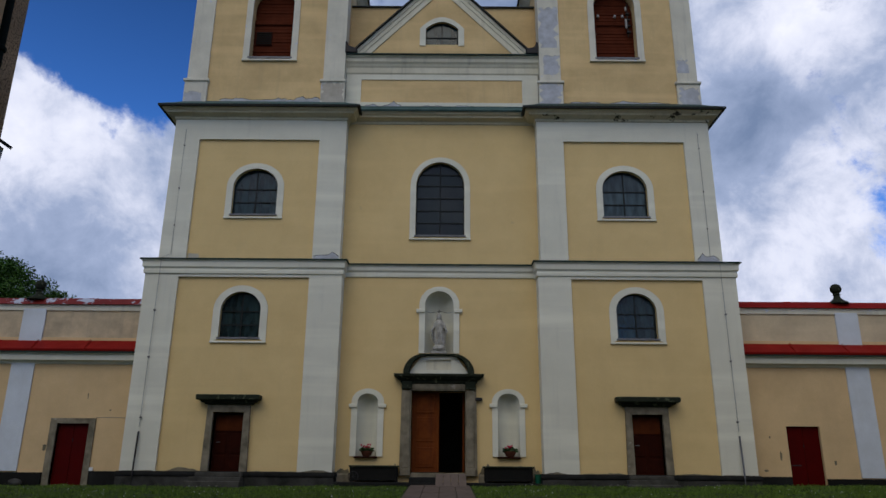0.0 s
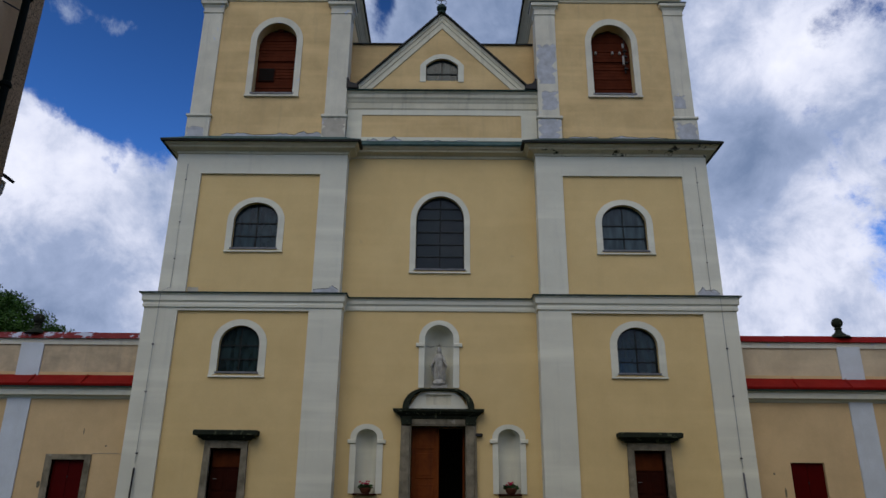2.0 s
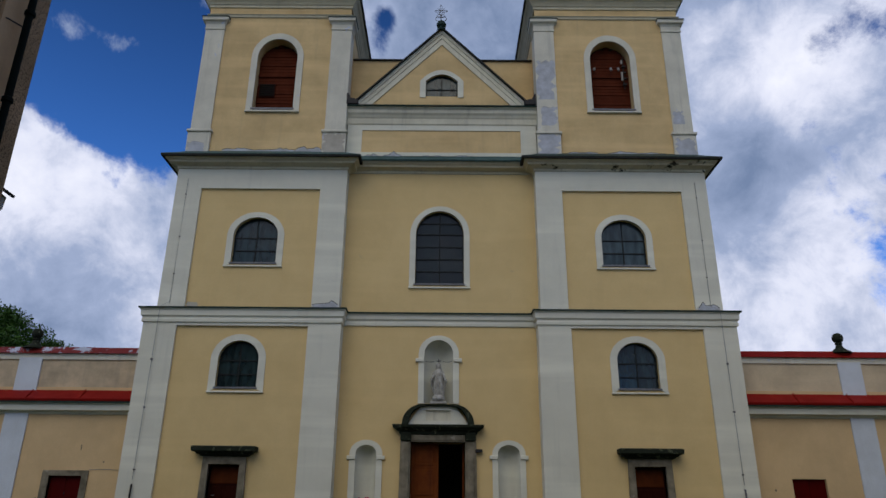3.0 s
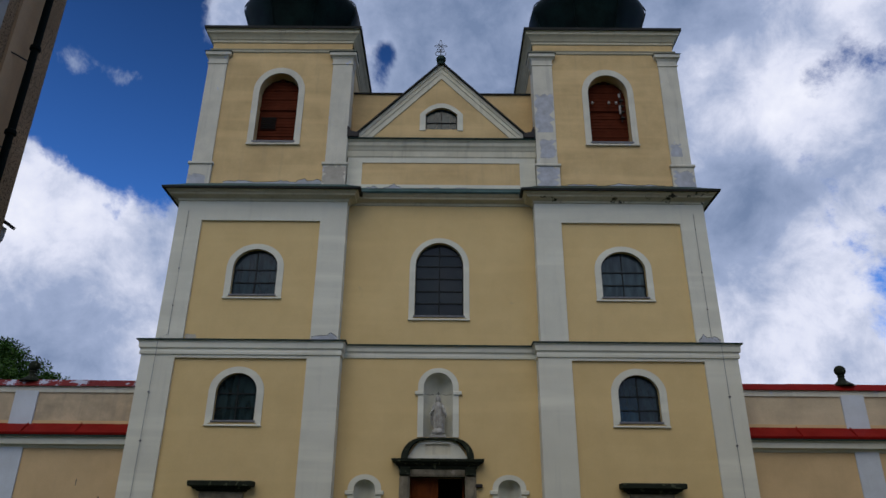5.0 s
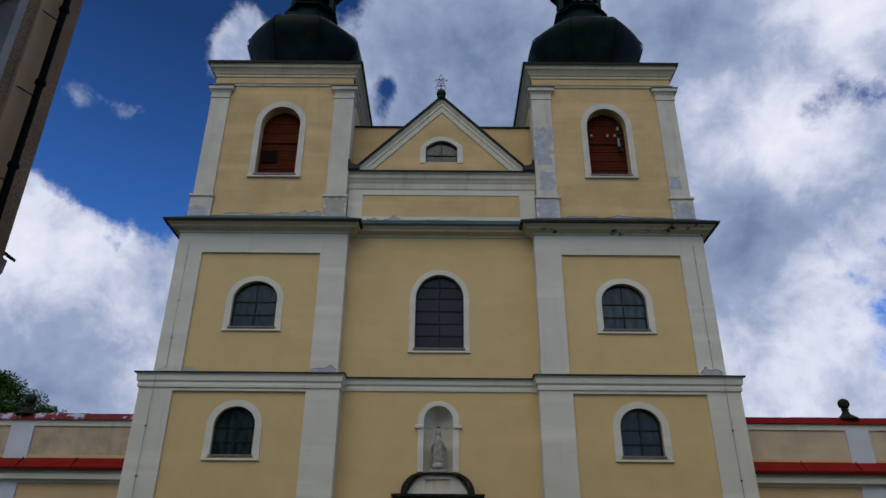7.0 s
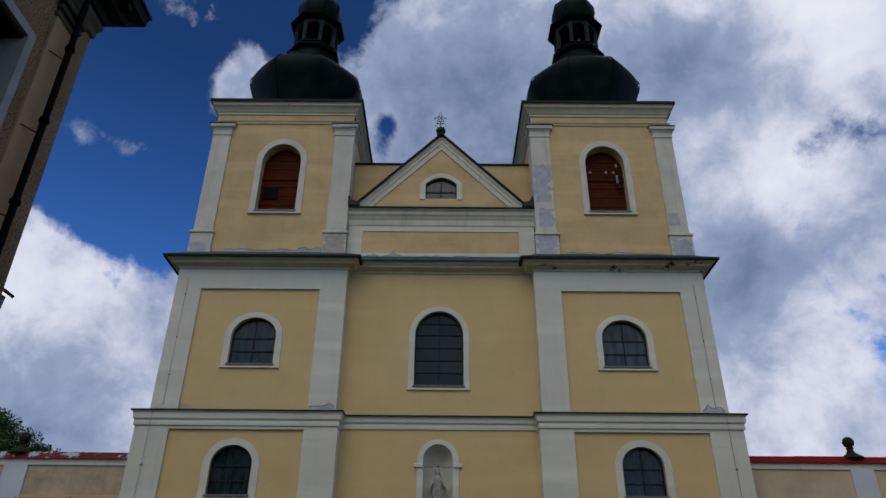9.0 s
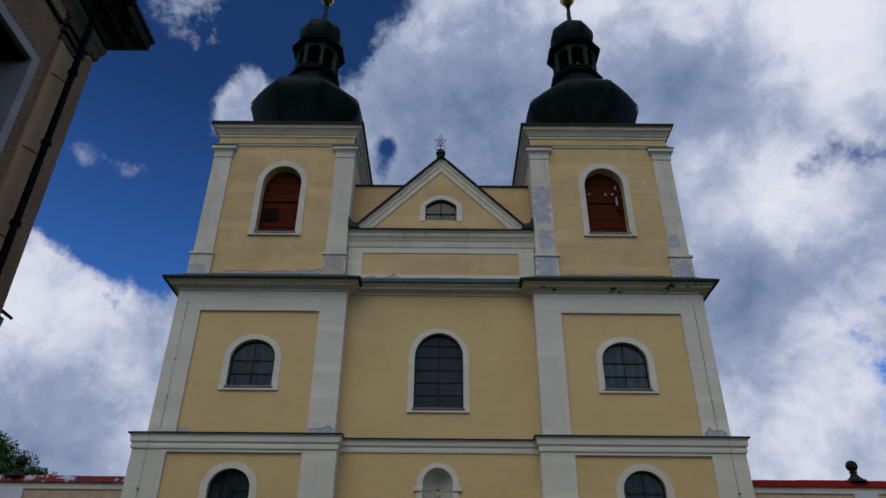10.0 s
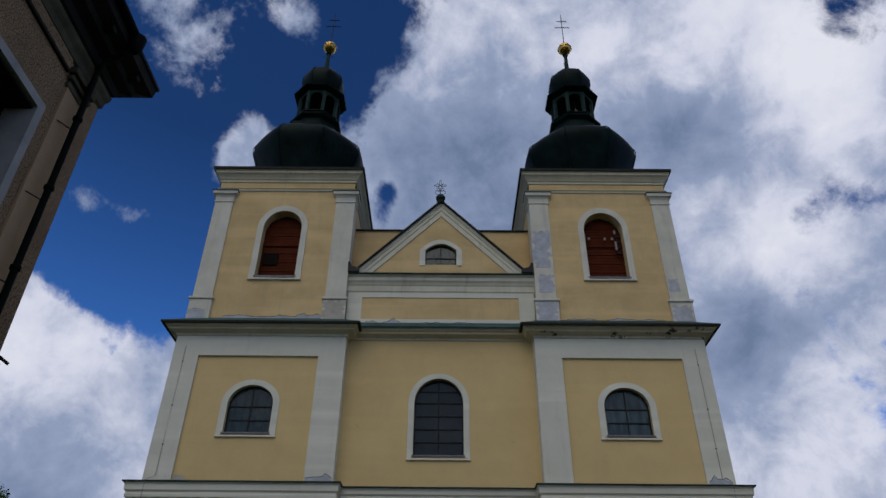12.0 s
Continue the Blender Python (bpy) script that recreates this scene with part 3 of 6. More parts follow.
def tower(s):
    side = lambda a, b: (min(s * a, s * b), max(s * a, s * b))
    back = 7.0
    # lower storey: plaster field with window and door
    yf = 0.09
    w1 = (s * 7.22 - 0.05, 0.735, 5.10 + 0.03 * s, 6.11 + 0.03 * s, 6.78 + 0.02 * s)
    dcx, dz = (-7.33, 0.0) if s < 0 else (7.255, 0.03)
    door_hole = [(dcx + 0.535, 0.43), (dcx + 0.535, 2.43 + dz), (dcx, 2.43 + dz), (dcx - 0.535, 2.43 + dz), (dcx - 0.535, 0.43)]
    x0, x1 = side(4.83, 9.67)
    b = bmesh.new()
    cell(b, x0, x1, 0.0, 3.6, yf, WALL_BACK, door_hole)
    cell(b, x0, x1, 3.6, 7.3, yf, WALL_BACK, arch(*w1))
    part("plaster_field", b, M_YELLOW, church)
    # white storey frame: two broad strips and the band under the string course
    lab = "chalky white pilaster strip"
    for a, c in ((3.62, 4.83), (9.67, 10.9)):
        p0, p1 = side(a, c)
        b = boxes((p0, p1, 0.0, WALL_BACK, 0.3, 7.3))
        part("pilaster", b, M_WHITE, church, lab)
    p0, p1 = side(3.62, 10.9)
    part("frieze", boxes((p0, p1, 0.0, WALL_BACK, 7.3, 7.95)), M_WHITE, church)
    plan = [(p0, back), (p0, 0.0), (p1, 0.0), (p1, back)]
    if s < 0:
        plan = [(p0, back), (p0, 0.0), (p1, 0.0), (p1, CY)]
    else:
        plan = [(p0, CY), (p0, 0.0), (p1, 0.0), (p1, back)]
    part("string_course", sweep(bmesh.new(), plan, COURSE), M_WHITE, church, "moulded white string course")
    part("flashing", sweep(bmesh.new(), plan, COURSE_CAP), M_FLASH, church, "thin green-grey metal flashing")
    # plinth with a rounded upper edge, and a foot
    pl = [(p0, back), (p0, 0.0), (p1, 0.0), (p1, back if s > 0 else CY)]
    if s > 0:
        pl[0] = (p0, CY)
    part("plinth", sweep(bmesh.new(), pl, [(0.06, -0.3), (0.07, 0.26), (0.05, 0.28), (0.045, 0.30)]), M_PLINTH_LOW, church, "rough dark stone plinth")
    part("plinth_moulding", sweep(bmesh.new(), pl, [(0.05, 0.29), (0.10, 0.31), (0.10, 0.38), (0.06, 0.45), (-0.05, 0.455)]), M_PLINTH, church,
         "blackened plinth moulding")
    # side and rear walls
    b = bmesh.new()
    ox0, ox1 = side(10.2, 10.9)
    box(b, ox0, ox1, WALL_BACK, back, 0, 7.95)
    ox0, ox1 = side(3.62, 4.2)
    box(b, ox0, ox1, WALL_BACK, back, 0, 14)
    box(b, p0, p1, back, back + 0.6, 0, 14.3)
    ox0, ox1 = side(9.9, 10.52)
    box(b, ox0, ox1, WALL_BACK, back, 7.95, 14.3)
    part("side_wall", b, M_YELLOW, church)
    part("floor_slab", boxes((side(4.2, 10.2)[0], side(4.2, 10.2)[1], WALL_BACK, back, 7.6, 7.9)), M_VOID, church)

    glazed_window(*w1, yf, 0.26, 0.18, (5.55, 6.05), M_GLASS, label="round-arched window in a white surround")

    # side door under a blackened hood
    d = part("side_door", boxes((dcx - 0.535, dcx + 0.535, 0.30, 0.36, 0.43, 2.43 + dz)), M_BROWN_DARK, church, "dark red-brown wooden side door")
    for k, (z0, z1) in enumerate(((0.52, 0.98), (1.05, 1.72), (1.80, 2.36))):
        for u in (-1, 1) if k < 2 else (0,):
            w = 0.2 if u else 0.5
            part("door_panel", bevel(boxes((dcx + u * 0.265 - w, dcx + u * 0.265 + w, 0.275, 0.305, z0, z1 + dz * (k == 2))), 0.018),
                 M_BROWN_DARK if u else M_BROWN_MID, d)
    part("door_handle", tube(bmesh.new(), [(dcx - 0.4, 0.30, 1.42), (dcx - 0.4, 0.22, 1.42), (dcx - 0.28, 0.22, 1.42)], 0.014), M_IRON_GREY, d)
    fr = ring(bmesh.new(), [(dcx + 0.79, 0.36), (dcx + 0.74, 2.68 + dz), (dcx - 0.74, 2.68 + dz), (dcx - 0.79, 0.36)],
              [(dcx + 0.535, 0.36), (dcx + 0.535, 2.43 + dz), (dcx - 0.535, 2.43 + dz), (dcx - 0.535, 0.36)], -0.04, 0.3)
    part("door_frame", fr, M_STONE, church, "grey sandstone door frame")
    h0, h1 = dcx - 0.76, dcx + 0.78
    part("door_hood", sweep(bmesh.new(), [(h0, 0.06), (h0, -0.04), (h1, -0.04), (h1, 0.06)],
                            [(0.0, 2.675 + dz), (0.07, 2.69 + dz), (0.09, 2.735 + dz), (0.18, 2.755 + dz), (0.20, 2.82 + dz), (0.30, 2.83 + dz), (0.32, 2.85 + dz), (0.33, 2.985 + dz), (0.29, 3.01 + dz), (-0.1, 3.03 + dz)]),
         M_STONE_DARK, church, "mossy blackened stone hood moulding")
    for k in range(3):
        part("step", bevel(boxes((dcx - 0.78 - 0.10 * k - (0.12 if s < 0 else 0), dcx + 0.70 + 0.03 * k, -0.22 - 0.24 * k, 0.2, -0.2 if k else 0.29, 0.43 - 0.14 * k)), 0.02),
             M_STEP, church, "worn grey stone step")

    # middle storey
    yf = 0.17
    ym = 0.08
    w2 = (s * 7.12 - 0.04, 0.86, 9.82, 10.93, 11.69)
    x0, x1 = side(4.79, 9.51)
    b = bmesh.new()
    cell(b, x0, x1, 7.95, 12.9, yf, WALL_BACK, arch(*w2))
    part("plaster_field", b, M_YELLOW, church)
    for a, c in ((3.75, 4.79), (9.51, 10.52)):
        q0, q1 = side(a, c)
        part("pilaster", boxes((q0, q1, ym, WALL_BACK, 7.95, 12.9)), M_WHITE, church, lab)
    q0, q1 = side(3.75, 10.52)
    part("frieze", boxes((q0, q1, ym, WALL_BACK, 12.9, 14.2)), M_WHITE, church)
    if s < 0:
        plan = [(q0, back), (q0, ym), (q1, ym), (q1, CY)]
    else:
        plan = [(q0, CY), (q0, ym), (q1, ym), (q1, back)]
    part("cornice", sweep(bmesh.new(), plan, CORNICE), M_CREAM if s < 0 else M_CREAM_STAINED, church, "deep moulded main cornice, cream and stained")
    part("flashing", sweep(bmesh.new(), plan, CORNICE_CAP), M_SOFFIT, church, "dark metal cornice flashing")
    part("cornice_roof", sweep(bmesh.new(), plan, [(0.57, 14.156), (0.57, 14.17), (0.1, 14.46), (-0.27, 14.72)]), M_VERDIGRIS if s < 0 else M_FLASH, church)
    glazed_window(*w2, yf, 0.245, 0.16, (10.35, 10.88), M_GLASS if s < 0 else M_GLASS_SKY, label="round-arched window in a white surround")
    part("floor_slab", boxes((q0 + 0.3, q1 - 0.3, WALL_BACK, back, 13.9, 14.2)), M_VOID, church)

    # belfry storey
    yf = 0.36
    yp = 0.30
    w3 = ((-7.12 if s < 0 else 7.22), 0.86, 16.80 + 0.03 * s, 19.3, 20.24)
    e0, e1 = 3.99, 10.40
    x0, x1 = side(e0 + 0.06, e1 - 0.06)
    b = bmesh.new()
    cell(b, x0, x1, 14.2, 21.9, yf, 0.95, arch(*w3))
    part("plaster_field", b, M_YELLOW_OLD, church)
    b = bmesh.new()
    for a, c in ((e0 + 0.06, e0 + 0.7), (e1 - 0.7, e1 - 0.06)):
        q0, q1 = side(a, c)
        box(b, q0, q1, 0.95, 6.3, 14.2, 21.9)
    box(b, x0, x1, 6.3, 6.9, 14.2, 21.9)
    part("side_wall", b, M_YELLOW_OLD, church)
    q0, q1 = side(e0 + 0.1, e1 - 0.1)
    part("floor_slab", boxes((q0, q1, 0.95, 6.3, 21.7, 21.9)), M_VOID, church)
    for a, c in ((e0, e0 + 0.86), (e1 - 0.82, e1)):
        q0, q1 = side(a, c)
        outer = a > 8
        part("pilaster", boxes((q0, q1, yp, yf, 15.6, 20.72)), M_WHITE_OLD, church, "flaking white belfry pilaster")
        part("pilaster_base", bevel(boxes((q0 - 0.06, q1 + 0.06, yp - 0.06, yf, 14.3, 15.58)), 0.02), M_WHITE_OLD, church, "weathered pilaster base with flaked limewash")
        part("pilaster_base_cap", bevel(boxes((q0 - 0.11, q1 + 0.11, yp - 0.12, yf, 15.55, 15.67)), 0.02), M_WHITE_OLD, church)
        prof = [(0.0, 20.70), (0.035, 20.72), (0.035, 20.78), (0.01, 20.80), (0.02, 20.98), (0.07, 21.08), (0.15, 21.13), (0.16, 21.28), (-0.05, 21.30)]
        if a < 8:
            cp = [(q0, 1.0), (q0, yp), (q1, yp), (q1, yf)] if s > 0 else [(q0, yf), (q0, yp), (q1, yp), (q1, 1.0)]
        else:
            cp = [(q0, yf), (q0, yp), (q1, yp), (q1, 1.0)] if s > 0 else [(q0, 1.0), (q0, yp), (q1, yp), (q1, yf)]
        part("capital", sweep(bmesh.new(), cp, prof), M_WHITE_OLD, church)
        part("capital_flashing", sweep(bmesh.new(), cp, [(0.15, 21.29), (0.19, 21.285), (0.19, 21.31), (-0.05, 21.36)]), M_FLASH, church)
        # strip on the tower's flank
        r0, r1 = side(e0, e0 + 0.06) if a < 8 else side(e1 - 0.06, e1)
        part("pilaster_return", boxes((r0, r1, yf, 1.05, 14.3, 20.72)), M_WHITE_OLD, church)
    q0, q1 = side(e0 + 0.06, e1 - 0.06)
    plan = [(q0, 6.9), (q0, yf), (q1, yf), (q1, 6.9)]
    part("frieze_moulding", sweep(bmesh.new(), plan, [(0.0, 21.37), (0.05, 21.40), (0.06, 21.47), (0.10, 21.52), (0.0, 21.56)]), M_CREAM, church)
    part("cornice", sweep(bmesh.new(), plan, UPPER), M_CREAM, church, "moulded cream tower cornice")
    part("flashing", sweep(bmesh.new(), plan, UPPER_CAP), M_SOFFIT, church, "dark metal tower eaves")
    b = bmesh.new()
    box(b, q0 + 1.0, q1 - 1.0, 1.4, 5.9, 22.3, 22.95)
    part("tower_roof", b, M_COPPER, church)

    # boarded belfry opening
    inner = arch(*w3)
    outer = arch(w3[0], w3[1] + 0.26, w3[2] - 0.19, w3[3], w3[4] + 0.29)
    op = part("belfry_opening", ring(bmesh.new(), outer, [(x, z if 0 < i < len(inner) - 1 else w3[2] - 0.1) for i, (x, z) in enumerate(inner)], yf - 0.05, yf + 0.01),
              M_WHITE_OLD, church, "round-arched belfry opening closed by brown boards")
    part("sill", bevel(boxes((w3[0] - 1.14, w3[0] + 1.14, yf - 0.10, yf + 0.02, w3[2] - 0.22, w3[2] - 0.14)), 0.012), M_WHITE_OLD, op)
    part("sill_ledge", bevel(boxes((w3[0] - 0.92, w3[0] + 0.92, yf - 0.06, yf + 0.42, w3[2] - 0.09, w3[2])), 0.01), M_IRON_GREY, op)
    cx, hw = w3[0], w3[1]
    yb = yf + 0.40
    n = 22
    step = (w3[4] - w3[2]) / n
    for i in range(n):
        z = w3[2] + i * step
        zt = z + step - 0.005
        w = hw if zt <= w3[3] else hw * math.sqrt(max(0.02, 1 - ((zt - w3[3]) / (w3[4] - w3[3])) ** 2))
        j = 0.006 * (i % 3)
        b = bmesh.new()
        prof_ = [(yb - 0.008 + j, z), (yb + 0.008 + j, zt), (yb + 0.045 + j, zt), (yb + 0.045 + j, z)]
        ea = [b.verts.new((cx - w, y, zz)) for y, zz in prof_]
        eb = [b.verts.new((cx + w, y, zz)) for y, zz in prof_]
        b.faces.new(ea)
        b.faces.new(eb[::-1])
        for k in range(4):
            b.faces.new((ea[k], eb[k], eb[(k + 1) % 4], ea[(k + 1) % 4]))
        part("slat", b, M_SHUTTER, op)
    part("board_backing", prism(bmesh.new(), arch(cx, hw + 0.05, w3[2] - 0.03, w3[3], w3[4] + 0.05), yb + 0.07, yb + 0.09), M_BLACK, op)
    zr = w3[2] + 1.85
    part("rail", bevel(boxes((cx - hw, cx + hw, yb - 0.05, yb + 0.01, zr - 0.07, zr + 0.07)), 0.01), M_SHUTTER, op)
    if s < 0:
        v = part("louvre", boxes((cx - 0.75, cx - 0.08, yb - 0.05, yb + 0.01, w3[2] + 0.78, w3[2] + 1.42)), M_BROWN_DARK, op, "small dark louvre")
        for k in range(6):
            z = w3[2] + 0.85 + k * 0.1
            part("slat", boxes((cx - 0.72, cx - 0.11, yb - 0.075, yb - 0.04, z - 0.02, z + 0.035)), M_BLACK, v)
    else:
        for x, z in ((cx - 0.62, w3[2] + 2.1), (cx + 0.1, w3[2] + 2.1), (cx + 0.42, w3[2] + 2.1)):
            part("insulator", lathe(bmesh.new(), [(0.02, 0), (0.055, 0.02), (0.06, 0.07), (0.04, 0.11), (0.045, 0.14), (0.02, 0.16)], (x, yb - 0.12, z), 10), M_PORCELAIN, op,
                 "small dulled porcelain insulator", smooth=True)
        part("antenna_arm", tube(bmesh.new(), [(cx + 0.62, yb - 0.1, w3[2] + 1.2), (cx + 0.62, yb - 0.16, w3[2] + 2.75)], 0.025), M_IRON, op)
        part("antenna_panel", bevel(boxes((cx + 0.5, cx + 0.58, yb - 0.22, yb - 0.14, w3[2] + 1.55, w3[2] + 2.0)), 0.015), M_PORCELAIN, op, "pale antenna panel")
        part("antenna_panel", bevel(boxes((cx + 0.52, cx + 0.60, yb - 0.2, yb - 0.14, w3[2] + 2.42, w3[2] + 2.62)), 0.015), M_PORCELAIN, op, "pale antenna panel")
        for k in range(4):
            z = w3[2] + 1.35 + 0.3 * k
            part("antenna_clamp", boxes((cx + 0.56, cx + 0.72, yb - 0.2, yb - 0.08, z, z + 0.06)), M_IRON, op)


for side_ in TOWERS:
    tower(side_)


# ---- domes ----
def dome(s):
    cx, cy = (-7.08 if s < 0 else 7.25), 3.3
    lean = radians(0.8 if s < 0 else 0.6)
    z0 = 22.8
    rot = Matrix.Translation((cx, cy, z0 + 3.5)) @ Matrix.Rotation(lean, 4, "Y") @ Matrix.Translation((-cx, -cy, -z0 - 3.5))
    T = math.pi / 8

    def done(name, b, mat, parent, label="", smooth=False):
        bmesh.ops.transform(b, matrix=rot, verts=b.verts)
        return part(name, b, mat, parent, label, smooth)
    prof = [(1.9, 0.0), (2.10, 0.5), (2.30, 1.1), (2.52, 1.7), (2.66, 2.05), (2.77, 2.32), (2.84, 2.58), (2.86, 2.82), (2.80, 3.04), (2.68, 3.24), (2.50, 3.44), (2.28, 3.63), (2.05, 3.82), (1.80, 4.04), (1.57, 4.28), (1.38, 4.5), (1.22, 4.8), (1.15, 5.15)]
    on = done("onion_dome", rounded_octagon(bmesh.new(), prof, (cx, cy, z0)), M_COPPER, church, "dark green octagonal onion dome of sheet copper", True)
    # standing ribs on the eight edges
    for k in range(8):
        a = T + k * math.pi / 4
        pts = [(cx + r * 1.047 * math.cos(a), cy + r * 1.047 * math.sin(a), z0 + z) for r, z in prof[:-1]]
        done("rib", tube(bmesh.new(), pts, 0.028, 6), M_COPPER, on, smooth=True)
    b = boxes((cx - 0.66, cx - 0.1, cy - 2.40, cy - 1.9, z0 + 3.35, z0 + 3.72)) if s < 0 else boxes((cx - 0.1, cx + 0.5, cy - 2.40, cy - 1.9, z0 + 3.35, z0 + 3.72))
    done("hatch", bevel(b, 0.03), M_COPPER, on)
    # lantern
    la = done("lantern", lathe(bmesh.new(), [(1.10, 5.0), (1.14, 5.2), (1.34, 5.34), (1.36, 5.42), (1.16, 5.58), (1.10, 5.64), (1.10, 5.72), (1.16, 5.74), (1.16, 5.79), (1.0, 5.8)],
                               (cx, cy, z0), 8, T, True), M_COPPER, church, "open eight-sided copper lantern")
    for k in range(8):
        a = T + k * math.pi / 4
        x, y = cx + 1.10 * math.cos(a), cy + 1.10 * math.sin(a)
        b = lathe(bmesh.new(), [(0.12, 5.78), (0.12, 7.35)], (x, y, z0), 4, a + math.pi / 4)
        done("post", b, M_COPPER_PALE, la)
        a2 = a + math.pi / 8
        # arched head between two posts
        hw, rr = 0.42, 1.03
        out_ = [(hw, 6.88), (hw, 7.38), (hw, 7.38), (0.2, 7.38), (0, 7.38), (-0.2, 7.38), (-hw, 7.38), (-hw, 7.38), (-hw, 6.88)]
        inn = [(hw - 0.08, 6.88), (hw - 0.08, 6.92), (hw - 0.12, 7.08), (0.18, 7.20), (0, 7.24), (-0.18, 7.20), (-hw + 0.12, 7.08), (-hw + 0.08, 6.92), (-hw + 0.08, 6.88)]
        b = ring(bmesh.new(), out_, inn, -0.05, 0.05)
        bmesh.ops.transform(b, matrix=Matrix.Translation((cx + rr * math.cos(a2), cy + rr * math.sin(a2), z0)) @ Matrix.Rotation(a2 + math.pi / 2, 4, "Z"), verts=b.verts)
        done("arch_head", b, M_COPPER_PALE, la)
    done("lantern_roof", lathe(bmesh.new(), [(0.98, 7.34), (1.14, 7.42), (1.40, 7.50), (1.42, 7.56), (1.20, 7.68), (1.02, 7.82), (0.92, 7.95)], (cx, cy, z0), 8, T, True), M_COPPER, la)
    cap_prof = [(0.88, 7.85), (1.02, 8.12), (1.11, 8.4), (1.16, 8.7), (1.16, 8.95), (1.10, 9.2), (0.96, 9.44), (0.74, 9.66), (0.46, 9.83), (0.24, 10.0), (0.14, 10.4)]
    cap = done("lantern_cap", rounded_octagon(bmesh.new(), cap_prof, (cx, cy, z0)), M_COPPER, church, "squat eight-sided copper cap over the lantern", True)
    for k in range(8):
        a = T + k * math.pi / 4
        pts = [(cx + r * 1.047 * math.cos(a), cy + r * 1.047 * math.sin(a), z0 + z) for r, z in cap_prof[1:7]]
        done("rib", tube(bmesh.new(), pts, 0.025, 6), M_COPPER, cap, smooth=True)
    sp = done("spire", lathe(bmesh.new(), [(0.15, 10.3), (0.13, 10.6), (0.11, 11.2), (0.085, 11.9)], (cx, cy, z0), 12), M_COPPER_PALE, church, smooth=True)
    if s < 0:
        done("spire_arm", tube(bmesh.new(), [(cx - 0.34, cy, z0 + 11.38), (cx, cy, z0 + 11.45), (cx + 0.34, cy, z0 + 11.38)], 0.016, 6), M_IRON, sp)
    else:
        done("spire_hook", tube(bmesh.new(), [(cx, cy, z0 + 11.15), (cx - 0.16, cy, z0 + 10.95), (cx - 0.14, cy, z0 + 10.75)], 0.016, 6), M_IRON, sp)
        done("bell", lathe(bmesh.new(), [(0.20, 0.0), (0.19, 0.04), (0.13, 0.16), (0.11, 0.30), (0.06, 0.36), (0.03, 0.5)], (cx + 0.12, cy - 0.35, z0 + 6.3), 18), M_BELL, la, "small bronze bell", smooth=True)
        done("bell_beam", tube(bmesh.new(), [(cx + 0.12, cy - 0.35, z0 + 6.78), (cx + 0.12, cy - 0.35, z0 + 7.4)], 0.03, 6), M_IRON, la)
    r = 0.40
    done("ball", lathe(bmesh.new(), [(0.05, 11.78)] + [(r * math.sin(math.pi * i / 14), 12.22 - r * math.cos(math.pi * i / 14)) for i in range(1, 14)] + [(0.05, 12.64)],
                       (cx, cy, z0), 28), M_GOLD, sp, "gilded ball", smooth=True)
    done("ball_band", lathe(bmesh.new(), [(r, 12.18), (r + 0.025, 12.19), (r + 0.025, 12.25), (r, 12.26)], (cx, cy, z0), 28), M_GOLD, sp)
    done("collar", lathe(bmesh.new(), [(0.14, 11.6), (0.16, 11.66), (0.14, 11.72)], (cx, cy, z0), 14), M_COPPER, sp)
    top = 15.5
    cr = done("cross", tube(bmesh.new(), [(cx, cy, z0 + 12.6), (cx, cy, z0 + top)], 0.026, 8), M_IRON if s < 0 else M_IRON_GREY, church, "thin double-barred iron cross")
    for z, hw in ((14.25, 0.46), (14.85, 0.32)):
        done("cross_bar", tube(bmesh.new(), [(cx - hw, cy, z0 + z), (cx + hw, cy, z0 + z)], 0.026, 8), M_IRON if s < 0 else M_IRON_GREY, cr)


for side_ in TOWERS:
    dome(side_)


# ---- middle bay ----
def niche(cx, hw, zb, zs, top, yf, depth):
    """Half-round recess with a domed head."""
    b = bmesh.new()
    n, rows = 14, []
    heights = [zb + (zs - zb) * i / 4 for i in range(5)]
    for z in heights:
        rows.append([(cx + hw * math.cos(math.pi * k / n), yf + depth * math.sin(math.pi * k / n), z) for k in range(n + 1)])
    for i in range(1, 7):
        a = math.pi / 2 * i / 6
        c, s_ = math.cos(a), math.sin(a)
        rows.append([(cx + hw * c * math.cos(math.pi * k / n), yf + depth * c * math.sin(math.pi * k / n), zs + (top - zs) * s_) for k in range(n + 1)])
    grid_ = [[b.verts.new(p) for p in r] for r in rows]
    for a, c in zip(grid_, grid_[1:]):
        for k in range(n):
            b.faces.new((a[k], a[k + 1], c[k + 1], c[k]))
    b.faces.new(grid_[0])
    return b


b = bmesh.new()
back = 1.35
X0, X1 = -3.8, 3.8
wc = (-0.03, 0.945, 9.16, 11.2, 12.2)
nc = (-0.02, 0.53, 4.62, 6.42, 6.95)
nl = (-2.55, 0.365, 0.99, 2.86, 3.16)
nr = (2.485, 0.385, 1.01, 2.89, 3.19)
door_hole = [(0.945, 0.45), (0.945, 3.27), (0.0, 3.27), (-0.98, 3.27), (-0.98, 0.45)]
cell(b, X0, -1.4, 0.0, 3.9, CY, back, arch(*nl))
cell(b, -1.4, 1.4, 0.0, 3.9, CY, back, door_hole)
cell(b, 1.4, X1, 0.0, 3.9, CY, back, arch(*nr))
cell(b, X0, X1, 3.9, 7.5, CY, back, arch(*nc))
part("plaster_field", b, M_YELLOW, church)
b = bmesh.new()
cell(b, X0, X1, 7.5, 14.1, CY, back, arch(*wc))
part("plaster_field", b, M_YELLOW, church)
mid_ = [(-3.75, CY), (3.75, CY)]
